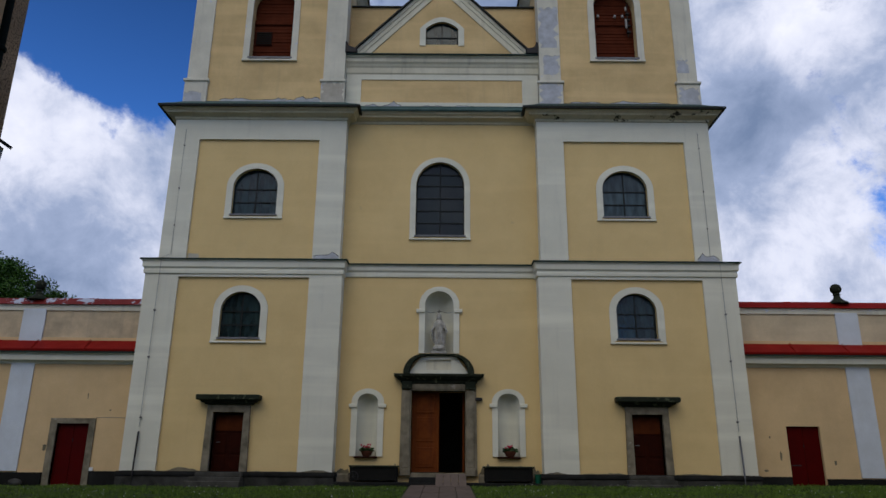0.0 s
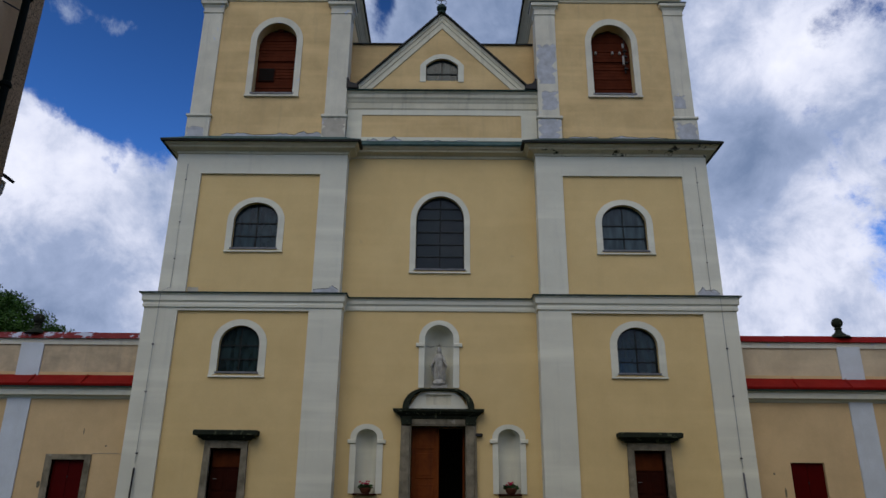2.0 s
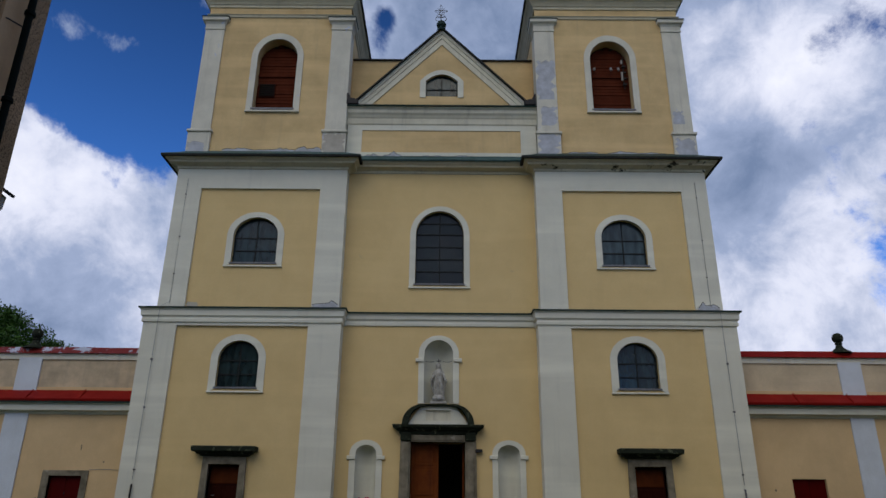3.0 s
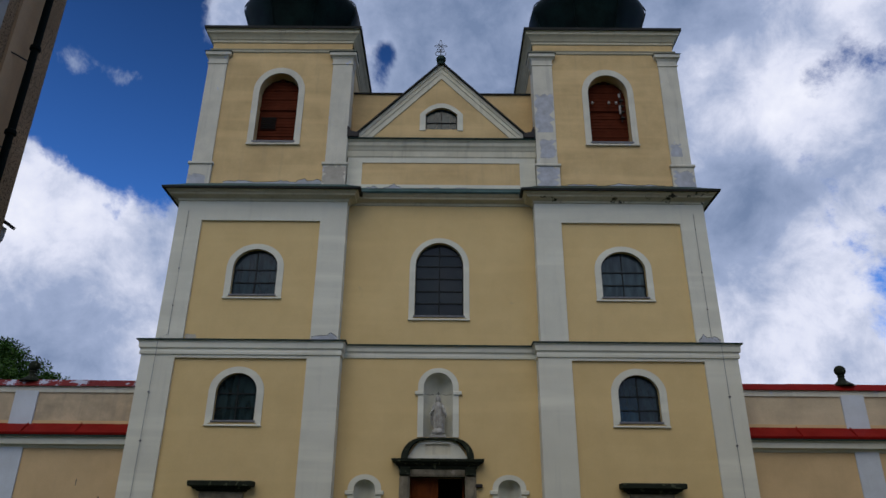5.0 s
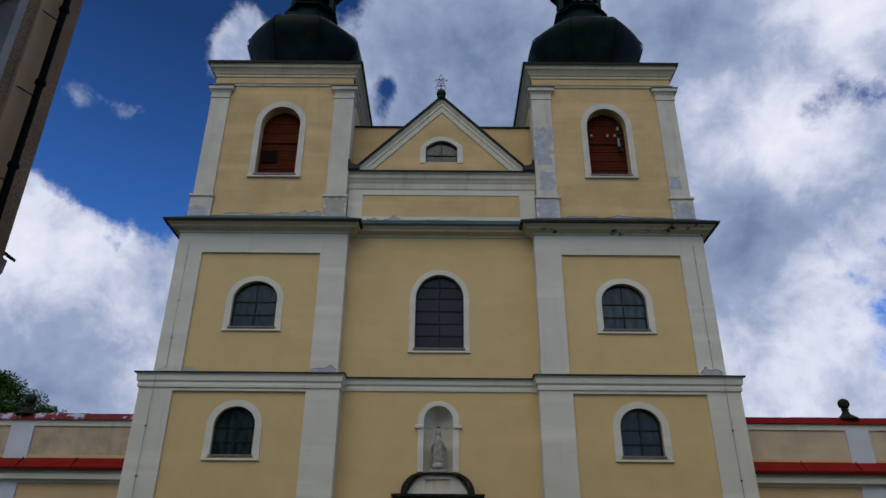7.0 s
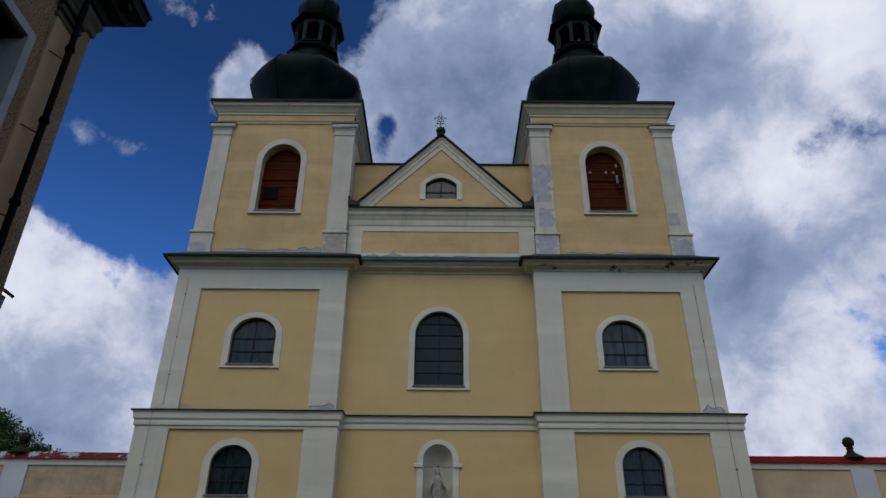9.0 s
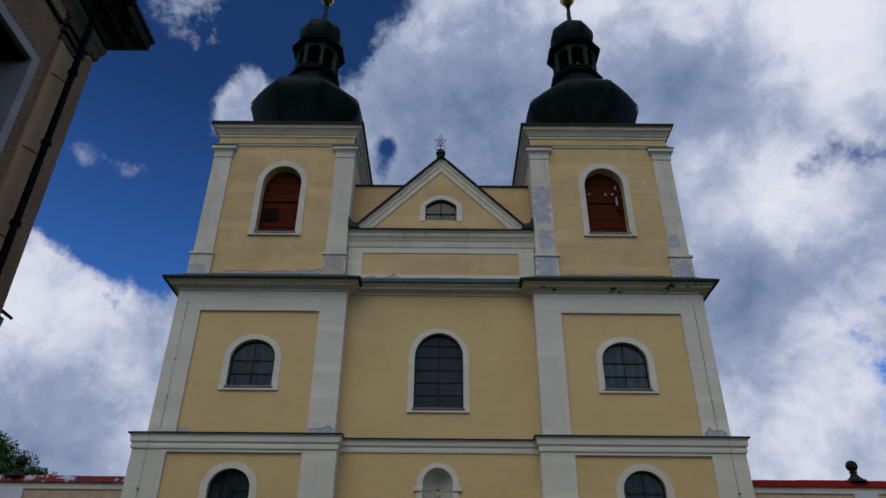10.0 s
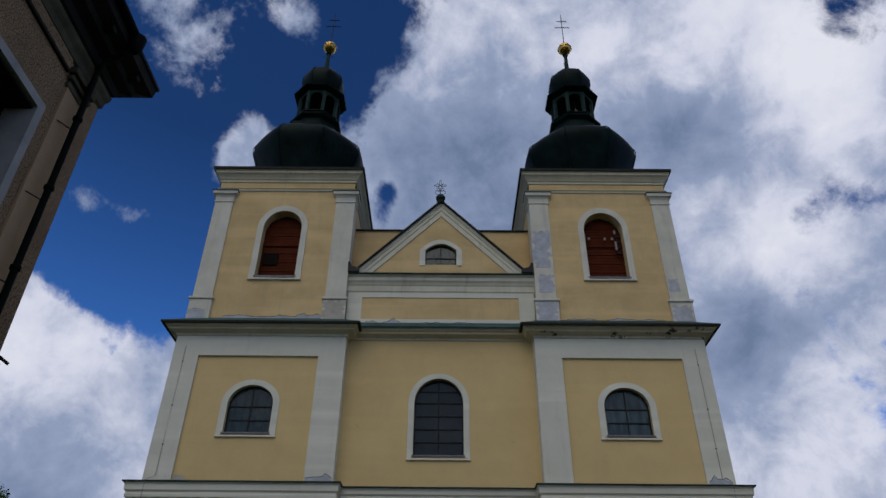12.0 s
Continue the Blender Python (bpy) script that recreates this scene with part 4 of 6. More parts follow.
part("string_course", sweep(bmesh.new(), mid_, [(o, z + (0.06 if z < 7.7 else 0.0)) for o, z in COURSE]), M_WHITE, church, "moulded white string course")
part("flashing", sweep(bmesh.new(), mid_, COURSE_CAP), M_FLASH, church)
part("cornice", sweep(bmesh.new(), [(-3.9, CY), (3.9, CY)], [(o, z + 0.1) for o, z in CORNICE]), M_CREAM, church, "deep moulded main cornice, cream and stained")
part("flashing", sweep(bmesh.new(), [(-3.9, CY), (3.9, CY)], [(0.50, 14.19), (0.53, 14.25), (0.48, 14.33), (0.46, 14.42), (-0.1, 14.56)]), M_VERDIGRIS, church)
glazed_window(*wc, CY, 0.225, 0.17, (9.7, 10.2, 10.72, 11.25, 11.72), M_GLASS_DARK, label="tall round-arched window with dark leaded glass")
part("plinth", sweep(bmesh.new(), [(-3.62, CY), (-1.4, CY)], [(0.04, -0.2), (0.05, 0.36), (0.0, 0.42)]), M_STONE, church)
part("plinth", sweep(bmesh.new(), [(1.4, CY), (3.62, CY)], [(0.04, -0.2), (0.05, 0.36), (0.0, 0.42)]), M_STONE, church)

for (cx, hw, zb, zs, top), edge, imp, zi, dep, lab in ((nc, 0.215, 0.32, 6.19, 0.62, "tall arched statue niche"), (nl, 0.215, 0.30, 2.72, 0.42, "shallow arched white niche"),
                                                       (nr, 0.20, 0.29, 2.76, 0.42, "shallow arched white niche")):
    n_ = part("niche", niche(cx, hw, zb, zs, top, CY, dep), M_WHITE, church, lab, smooth=True)
    part("surround", ring(bmesh.new(), arch(cx, hw + edge, zb, zs, top + edge * 0.8), arch(cx, hw, zb, zs, top), CY - 0.05, CY + 0.01), M_WHITE, n_)
    for u in (-1, 1):
        part("impost", bevel(boxes((cx + u * (hw + imp / 2 + 0.005) - imp / 2, cx + u * (hw + imp / 2 + 0.005) + imp / 2, CY - 0.10, CY + 0.02, zi - 0.07, zi + 0.07)), 0.02), M_WHITE, n_)
    if zb < 2:
        part("ledge", bevel(boxes((cx - 0.42, cx + 0.40, CY - 0.16, CY + 0.25, zb - 0.06, zb)), 0.015), M_BROWN_DARK, n_, "brown ledge")

# portal
DY = CY - 0.12
po = part("portal", ring(bmesh.new(), [(1.36, 0.36), (1.33, 3.5), (-1.34, 3.5), (-1.37, 0.36)], [(0.945, 0.36), (0.945, 3.27), (-0.98, 3.27), (-0.98, 0.36)], DY, CY + 0.4),
          M_STONE, church, "grey sandstone portal with blackened curved pediment")
for u in (-1, 1):
    x = u * 1.14 - 0.015
    part("jamb_strip", bevel(boxes((x - 0.13, x + 0.13, DY - 0.05, DY + 0.02, 0.62, 3.26)), 0.02), M_STONE, po)
    part("console", bevel(boxes((x - 0.19, x + 0.19, DY - 0.10, DY + 0.02, 3.3, 3.58)), 0.03), M_STONE_DARK, po)
    part("jamb_foot", bevel(boxes((x - 0.18, x + 0.18, DY - 0.08, DY + 0.02, 0.36, 0.62)), 0.02), M_STONE, po)
part("lintel_panel", bevel(boxes((-0.9, 0.86, DY - 0.03, DY + 0.02, 3.31, 3.5)), 0.015), M_STONE, po)
part("portal_cornice", sweep(bmesh.new(), [(-1.33, CY), (-1.33, DY), (1.31, DY), (1.31, CY)],
                             [(0.0, 3.5), (0.05, 3.54), (0.08, 3.62), (0.18, 3.67), (0.2, 3.72), (0.28, 3.75), (0.3, 3.84), (-0.05, 3.88)]), M_STONE_DARK, po)
field = [(-1.12, 3.86), (1.08, 3.86), (0.58, 4.52), (-0.62, 4.52)]
panel = [(-0.47, 4.0), (0.43, 4.0), (0.43, 4.37), (-0.47, 4.37)]
part("pediment_field", ring(bmesh.new(), field, panel, DY - 0.02, CY + 0.02, True), M_WHITE, po, "white pediment field")
for u in (-1, 1):
    o_, i_ = [], []
    for k in range(13):
        a = math.pi / 2 * k / 12 * 1.08
        o_.append((-0.02 + u * (0.56 + 0.72 * math.cos(a)), 3.86 + 0.69 * math.sin(a)))
        i_.append((-0.02 + u * (0.55 + 0.50 * math.cos(a)), 3.86 + 0.62 * math.sin(a)))
    part("curved_moulding", ring(bmesh.new(), o_, i_, DY - 0.22, CY + 0.02), M_STONE_DARK, po, "blackened curved moulding")
part("pediment_top", bevel(boxes((-0.62, 0.58, DY - 0.14, CY + 0.02, 4.5, 4.575)), 0.02), M_STONE_DARK, po)
part("pediment_panel", prism(bmesh.new(), [(-0.48, 3.99), (0.44, 3.99), (0.44, 4.38), (-0.48, 4.38)], DY + 0.07, DY + 0.10), M_STUCCO_AGED, po, "sunk grey panel")
part("threshold", bevel(boxes((-0.98, 0.945, CY - 0.1, CY + 0.6, 0.3, 0.45)), 0.015), M_STONE, po)
leaf = part("door_leaf", boxes((-0.97, -0.02, CY + 0.30, CY + 0.36, 0.47, 3.26)), M_BROWN, church, "closed brown panelled door leaf")
for z0, z1 in ((0.62, 1.32), (1.5, 2.36), (2.5, 3.14)):
    part("door_panel", bevel(boxes((-0.82, -0.16, CY + 0.275, CY + 0.305, z0, z1)), 0.022), M_BROWN, leaf)
    part("panel_field", bevel(boxes((-0.72, -0.26, CY + 0.262, CY + 0.28, z0 + 0.1, z1 - 0.1)), 0.012), M_BROWN, leaf)
part("cover_strip", bevel(boxes((-0.05, 0.01, CY + 0.27, CY + 0.31, 0.47, 3.26)), 0.01), M_BROWN, leaf)
part("door_leaf", boxes((0.86, 0.92, CY + 0.42, CY + 1.36, 0.47, 3.26)), M_BROWN, church, "brown door leaf folded back inside")
part("porch_interior", boxes((-3.6, 3.6, 5.2, 5.3, 0.0, 13.6)), M_VOID, church)
part("porch_floor", boxes((-3.6, 3.6, 1.25, 5.2, 0.30, 0.42)), M_VOID, church)
part("porch_ceiling", boxes((-3.6, 3.6, 1.25, 5.2, 7.2, 7.3)), M_VOID, church)
part("landing_step", bevel(boxes((-3.66, 3.66, -0.05, CY, -0.1, 0.14)), 0.02), M_PLINTH, church, "long dark stone step")
part("door_step", bevel(boxes((-1.0, -0.09, 0.08, CY, 0.1, 0.31)), 0.02), M_PLINTH, church, "dark stone door step")
# roofs that close the church behind the gable
b = bmesh.new()
prism(b, [(-3.9, 17.0), (3.9, 17.0), (3.9, 17.4), (0.0, 20.6), (-3.9, 17.4)], 2.2, 32)
part("nave_roof", b, M_ROOFTILE, church)
part("nave_wall", boxes((-9.0, -8.4, 7.6, 32, 0, 13.5), (8.4, 9.0, 7.6, 32, 0, 13.5), (-9.0, 9.0, 32, 32.6, 0, 13.5), (-9.0, 9.0, 7.6, 32, 13.5, 13.9)), M_YELLOW, church)

# gable storey
GY = 0.66
part("attic_field", boxes((-3.95, 3.95, GY, GY + 0.5, 14.3, 16.2)), M_WHITE, church, "white attic band with ochre panel")
part("attic_panel", boxes((-3.33, 3.29, GY - 0.004, GY + 0.02, 14.86, 15.9)), M_YELLOW_OLD, church)
part("attic_frame", ring(bmesh.new(), [(3.45, 14.7), (3.45, 16.0), (-3.5, 16.0), (-3.5, 14.7)], [(3.29, 14.86), (3.29, 15.9), (-3.33, 15.9), (-3.33, 14.86)], GY - 0.035, GY + 0.01, True),
     M_WHITE, church)
part("gable_cornice", sweep(bmesh.new(), [(-4.0, GY), (4.0, GY)], [(0.0, 16.16), (0.035, 16.22), (0.035, 16.46), (0.07, 16.52), (0.10, 16.60), (0.16, 16.68), (0.17, 16.82), (0.23, 16.89), (0.25, 16.94)]),
     M_STUCCO_AGED, church, "cream moulded gable cornice")
part("flashing", sweep(bmesh.new(), [(-4.0, GY), (4.0, GY)], [(0.24, 16.93), (0.31, 16.925), (0.32, 16.975), (-0.1, 17.05)]), M_FLASH, church)
gw = (-0.02, 0.685, 17.6, 18.36, 18.7)
hole = segment(*gw)
GX, GZ0, GZ1 = -0.03, 16.95, 20.75
b = bmesh.new()
slope = (GZ1 - GZ0) / 3.55
xl, xr = hole[-1][0], hole[0][0]
for y in (GY + 0.02, GY + 0.5):
    def face(pts):
        b.faces.new([b.verts.new((x, y, z)) for x, z in pts])
    zl = GZ1 - slope * abs(xl - GX)
    zr = GZ1 - slope * abs(xr - GX)
    face([(GX - 3.55, GZ0), (xl, GZ0), (xl, zl)])
    face([(GX + 3.55, GZ0), (xr, GZ0), (xr, zr)])
    face([(xl, GZ0), (xr, GZ0), (xr, gw[2]), (xl, gw[2])])
    up = hole[1:-1]
    for p, q in zip(up, up[1:]):
        face([p, (p[0], GZ1 - slope * abs(p[0] - GX)), (q[0], GZ1 - slope * abs(q[0] - GX)), q])
for p, q in zip(hole, hole[1:] + hole[:1]):
    b.faces.new([b.verts.new((v[0], y, v[1])) for v, y in ((p, GY + 0.02), (q, GY + 0.02), (q, GY + 0.5), (p, GY + 0.5))])
part("gable_field", b, M_YELLOW_OLD, church)
glazed_window(*gw, GY + 0.02, 0.25, 0.06, (18.0,), M_GLASS, outline=segment, sill=False, label="small segment-arched gable window", deep=0.14)
for u in (-1, 1):
    # raking cornice built of three stepped fillets
    for lo, hi, y0, mat_, nm in ((-0.46, -0.24, GY - 0.02, M_STUCCO_AGED, "raking_moulding"), (-0.24, -0.08, GY - 0.05, M_STUCCO_AGED, "raking_moulding"),
                                 (-0.08, 0.06, GY - 0.085, M_STUCCO_AGED, "raking_moulding"), (0.06, 0.12, GY - 0.20, M_SOFFIT, "raking_flashing")):
        ax, az = GX, 20.9
        ex, ez = GX + u * 3.70, 17.05
        nx, nz = (az - ez) * u / math.hypot(ax - ex, az - ez), abs(ex - ax) / math.hypot(ax - ex, az - ez)
        apex = lambda o: (ax, az + o / nz)
        foot = lambda o: (ex + nx * o, ez + nz * o)

        def low(o):
            # meets the level cornice at its foot
            k = (ez - (ez + nz * o)) / (az - ez)
            fx, fz = foot(o)
            return (fx + (ax - ex) * k, ez) if o < 0 else (fx, fz)
        part(nm, prism(bmesh.new(), [apex(lo), apex(hi), low(hi), low(lo)], y0, GY + 0.4), mat_, church)
    b = bmesh.new()
    prism(b, [(GX + u * 3.5, 16.98), (GX + u * 3.98, 16.98), (GX + u * 3.99, 17.5), (GX + u * 3.93, 17.52), (GX + u * 3.84, 17.25), (GX + u * 3.5, 17.2)], GY - 0.38, GY - 0.12)
    part("gutter_spout", bevel(b, 0.02), M_IRON, church, "black gutter spout")
part("attic_rear_wall", boxes((-4.05, 4.05, 1.7, 2.2, 14.3, 20.12)), M_YELLOW_OLD, church, "ochre attic wall behind the gable")
part("attic_rear_coping", boxes((-4.05, 4.05, 1.62, 2.28, 20.12, 20.18)), M_SOFFIT, church)
fin = part("gable_finial", lathe(bmesh.new(), [(0.16, 20.92), (0.19, 21.0), (0.12, 21.06), (0.21, 21.16), (0.22, 21.26), (0.14, 21.38), (0.05, 21.44)], (GX - 0.03, GY - 0.1, 0), 18), M_FLASH, church,
           "dark ball finial with wrought-iron cross", smooth=True)
cx, cy = GX - 0.05, GY - 0.1
b = tube(bmesh.new(), [(cx, cy, 21.4), (cx, cy, 21.8)], 0.018, 8)
for dx, dz in ((1, 0), (-1, 0), (0, 1), (0, -1)):
    # each arm is an open leaf-shaped loop of bar
    reach = 0.29 if dx else 0.34
    pts = []
    for i in range(17):
        a = 2 * math.pi * i / 16
        u, w = reach * (0.5 - 0.5 * math.cos(a)), 0.045 * math.sin(a)
        pts.append((cx + dx * u + dz * w, cy, 21.98 + dz * u + dx * w))
    tube(b, pts, 0.013, 6)
for u in (-1, 1):
    for r0, zc in ((0.12, 21.56), (0.085, 21.72)):
        tube(b, [(cx + u * (r0 + r0 * math.cos(a)), cy, zc + r0 * math.sin(a)) for a in [i * math.pi / 7 for i in range(15)]], 0.013, 6)
    for v in (-1, 1):
        tube(b, [(cx + u * 0.05, cy, 21.98 + v * 0.05), (cx + u * 0.15, cy, 21.98 + v * 0.15)], 0.010, 6)
part("iron_cross", b, M_IRON_GREY, fin)


# ---- lightning conductors on the tower corners ----
for s in TOWERS:
    x = s * 10.27
    rod = part("lightning_conductor", tube(bmesh.new(), [(x - s * 0.2, 0.06, 13.3), (x - s * 0.2, 0.06, 8.2), (x, -0.24, 7.95), (x + s * 0.06, -0.1, 7.3), (x + s * 0.1, -0.05, 1.9)], 0.009, 6),
               M_CABLE, church, "thin grey lightning conductor")
    part("guard_pipe", tube(bmesh.new(), [(x + s * 0.1, -0.06, 1.75), (x + s * 0.1, -0.14, 0.4), (x + s * 0.1, -0.14, -0.1)], 0.032, 8), M_IRON if s < 0 else M_IRON_GREY, rod, "dark guard pipe")
    for z in (2.2, 4.3, 6.0):
        part("clip", boxes((x + s * 0.1 - 0.03, x + s * 0.1 + 0.03, -0.06, 0.0, z, z + 0.05)), M_IRON, rod)
    for z in (9.3, 10.8, 12.6):
        part("clip", boxes((x - s * 0.2 - 0.02, x - s * 0.2 + 0.02, 0.04, 0.09, z, z + 0.04)), M_IRON, rod)
lamp = part("door_lamp", bevel(boxes((1.30, 1.55, CY - 0.16, CY, 2.92, 3.03)), 0.02), M_IRON, church, "small black wall lamp")


# ---- flaked plaster ----
def flake(x0, x1, z0, z1, y, seed, mat_):
    """Patch across a pilaster where the paint has come off in angular scales."""
    rnd = random.Random(seed)
    w, h = x1 - x0, z1 - z0
    left, right, z = [], [], z0
    while z < z1:
        left.append((x0 + w * rnd.choice((0.0, 0.0, 0.0, 0.06, 0.16)), z))
        right.append((x1 - w * rnd.choice((0.0, 0.0, 0.05, 0.12, 0.28)), z))
        z += rnd.uniform(0.06, 0.16) * max(1.0, h)
    crest, k = [], 7
    for i in range(k + 1):
        crest.append((x1 - w * (0.04 + 0.92 * i / k), z1 + rnd.uniform(-0.10, 0.10) * min(1.0, h)))
    pts = right + crest + left[::-1]
    fp = part("flaked_patch", prism(bmesh.new(), pts, y - 0.006, y + 0.01), mat_, church, "patch of flaked plaster with bare render")
    part("crack", tube(bmesh.new(), [(x, y - 0.004, z + 0.006) for x, z in crest], 0.007, 5), M_PATCH_BROWN, fp)


def flake_strip(x0, x1, z0, h, y, seed, mat_=None):
    """Peeled run along a ledge: wavy upper edge with a dark crack over it."""
    rnd = random.Random(seed)
    n = max(8, int((x1 - x0) / 0.12))
    tops, v = [], 0.6
    for i in range(n + 1):
        v = min(1.0, max(0.12, v + rnd.uniform(-0.28, 0.28)))
        e = min(1.0, 4 * min(i, n - i) / n + 0.1)
        tops.append((x0 + (x1 - x0) * i / n, z0 + h * v * e * (0.7 + 0.6 * rnd.random())))
    pts = [(x0, z0 - 0.1)] + tops + [(x1, z0 - 0.1)]
    fp = part("flaked_patch", prism(bmesh.new(), pts, y - 0.006, y + 0.01), mat_ or M_PATCH, church, "dark damp grime along the foot of the wall" if mat_ else "run of flaked plaster with bare limewash")
    if not mat_:
        part("crack", tube(bmesh.new(), [(x, y - 0.004, z + 0.008) for x, z in tops], 0.011, 5), M_STONE_DARK, fp)


for i, (x0, x1, z0, z1, y, mat_) in enumerate((
        (3.995, 4.845, 17.25, 19.15, 0.30, M_PATCH), (4.15, 4.845, 16.0, 16.9, 0.30, M_PATCH), (3.95, 4.89, 14.45, 15.5, 0.24, M_PATCH),
        (9.55, 10.44, 14.45, 15.35, 0.24, M_PATCH), (-10.44, -9.7, 14.45, 15.05, 0.24, M_PATCH), (-4.89, -3.95, 14.45, 15.5, 0.24, M_PATCH_BROWN),
        (-9.5, -9.05, 8.05, 8.22, 0.17, M_PATCH_BROWN), (9.62, 10.1, 16.1, 16.7, 0.30, M_PATCH))):
    flake(x0, x1, z0, z1, y, i, mat_)
for i, (x0, x1, z0, h, y) in enumerate((
        (-3.3, -1.6, 14.58, 0.36, GY - 0.035), (-1.3, 0.3, 14.6, 0.12, GY - 0.035), (0.4, 1.6, 14.6, 0.16, GY - 0.035), (1.7, 3.3, 14.6, 0.15, GY - 0.035),
        (-9.0, -7.6, 14.76, 0.2, 0.36), (-7.6, -6.0, 14.76, 0.24, 0.36), (-6.0, -4.9, 14.76, 0.2, 0.36), (5.2, 6.4, 14.74, 0.1, 0.36), (6.8, 9.2, 14.72, 0.1, 0.36),
        (-4.75, -3.8, 8.12, 0.42, 0.08), (9.6, 10.4, 8.1, 0.3, 0.08))):
    flake_strip(x0, x1, z0, h, y, 40 + i)
for i, (x0, x1, h, y) in enumerate(((-9.3, -8.15, 0.18, 0.09), (-6.5, -4.9, 0.07, 0.09), (-4.7, -3.7, 0.09, 0.0), (4.9, 6.4, 0.08, 0.09), (8.1, 9.6, 0.07, 0.09), (3.65, 4.4, 0.14, 0.0),
                                    (-10.8, -9.7, 0.05, 0.0), (9.7, 10.8, 0.05, 0.0))):
    flake_strip(x0, x1, 0.455, h * 0.7, y, 70 + i, M_GRIME)
for i, (x0, x1, z0, h) in enumerate(((-3.6, -3.1, 0.40, 0.3), (-1.9, -1.38, 0.40, 0.34), (1.42, 1.9, 0.4, 0.34), (2.0, 3.1, 0.6, 0.2), (3.1, 3.6, 0.4, 0.45), (-3.1, -2.0, 0.6, 0.14))):
    flake_strip(x0, x1, z0, h * 0.85, CY, 90 + i, M_GRIME)


# ---- statue ----
def statue():
    b = bmesh.new()
    cx, cy, z0 = -0.02, 0.72, 4.62
    box(b, cx - 0.30, cx + 0.30, cy - 0.16, cy + 0.16, z0, z0 + 0.10)
    lathe(b, [(0.20, 0.10), (0.24, 0.17), (0.22, 0.26), (0.14, 0.32), (0.05, 0.33)], (cx, cy, z0), 20)

    def body(profile, n=28):
        rows = []
        for rx, ry, z, dx, fold in profile:
            rows.append([b.verts.new((cx + dx + (rx + fold * math.cos(7 * t) * 0.03) * math.cos(t), cy + (ry + fold * math.cos(9 * t + z * 6) * 0.025) * math.sin(t), z0 + z))
                         for t in [2 * math.pi * i / n for i in range(n)]])
        for a, c in zip(rows, rows[1:]):
            for i in range(n):
                b.faces.new((a[i], a[(i + 1) % n], c[(i + 1) % n], c[i]))
        b.faces.new(rows[0][::-1])
        b.faces.new(rows[-1])
    # robe in deep upright folds, open mantle behind it, shoulders, veil and head as one plain figure
    body([(0.15, 0.12, 0.30, 0.02, 1.3), (0.17, 0.13, 0.42, 0.02, 1.5), (0.165, 0.125, 0.62, 0.01, 1.5), (0.155, 0.12, 0.80, 0.0, 1.2), (0.14, 0.11, 0.93, 0, 0.7),
          (0.15, 0.115, 1.04, 0, 0.4), (0.15, 0.11, 1.15, 0, 0.2), (0.12, 0.09, 1.21, 0, 0), (0.06, 0.065, 1.26, 0, 0), (0.058, 0.065, 1.29, 0, 0), (0.08, 0.09, 1.35, -0.01, 0),
          (0.084, 0.095, 1.41, -0.012, 0), (0.062, 0.075, 1.48, -0.012, 0), (0.02, 0.02, 1.51, -0.012, 0)])
    cy += 0.07
    body([(0.13, 0.05, 0.40, -0.05, 0.6), (0.22, 0.06, 0.52, -0.05, 0.9), (0.265, 0.065, 0.68, -0.03, 0.9), (0.27, 0.065, 0.84, -0.01, 0.8), (0.235, 0.065, 1.0, 0, 0.5),
          (0.19, 0.07, 1.13, 0, 0.3), (0.14, 0.07, 1.22, 0, 0.1), (0.10, 0.06, 1.32, 0, 0), (0.10, 0.06, 1.44, -0.01, 0), (0.05, 0.04, 1.52, -0.01, 0)])
    cy -= 0.07
    for u in (-1, 1):
        # sleeve, forearm and open palm held low and outward
        tube(b, [(cx + u * 0.13, cy, z0 + 1.17), (cx + u * 0.19, cy - 0.03, z0 + 1.04), (cx + u * 0.205, cy - 0.07, z0 + 0.95)], 0.05, 10)
        tube(b, [(cx + u * 0.205, cy - 0.07, z0 + 0.96), (cx + u * 0.25, cy - 0.15, z0 + 0.88), (cx + u * 0.275, cy - 0.19, z0 + 0.83)], 0.032, 10)
        tube(b, [(cx + u * 0.275, cy - 0.19, z0 + 0.835), (cx + u * 0.30, cy - 0.215, z0 + 0.765)], 0.022, 8)
        tube(b, [(cx + u * 0.20, cy - 0.04, z0 + 1.0), (cx + u * 0.255, cy - 0.03, z0 + 0.78), (cx + u * 0.20, cy, z0 + 0.5)], 0.03, 8)
    ob = part("statue", b, M_STATUE, None, smooth=True)
    tagged(ob, "pale limestone standing robed figure on a round base in its niche", "statue")
    b = bmesh.new()
    tube(b, [(cx - 0.5, 0.70, 6.18), (cx - 0.3, 0.60, 6.12), (cx - 0.16, 0.60, 6.15)], 0.008, 6)
    tube(b, [(cx + 0.5, 0.70, 6.18), (cx + 0.3, 0.60, 6.12), (cx + 0.16, 0.60, 6.15)], 0.008, 6)
    tube(b, [(cx + 0.1 * math.cos(a), cy + 0.06 * math.sin(a), 6.19 + 0.02 * math.sin(a)) for a in [i * math.pi / 10 for i in range(21)]], 0.007, 6)
    tube(b, [(cx, cy, 6.15), (cx, cy, 6.26)], 0.012, 6)
    tagged(part("halo_wire", b, M_IRON, None), "thin dark wire halo held across the niche", "halo")


statue()


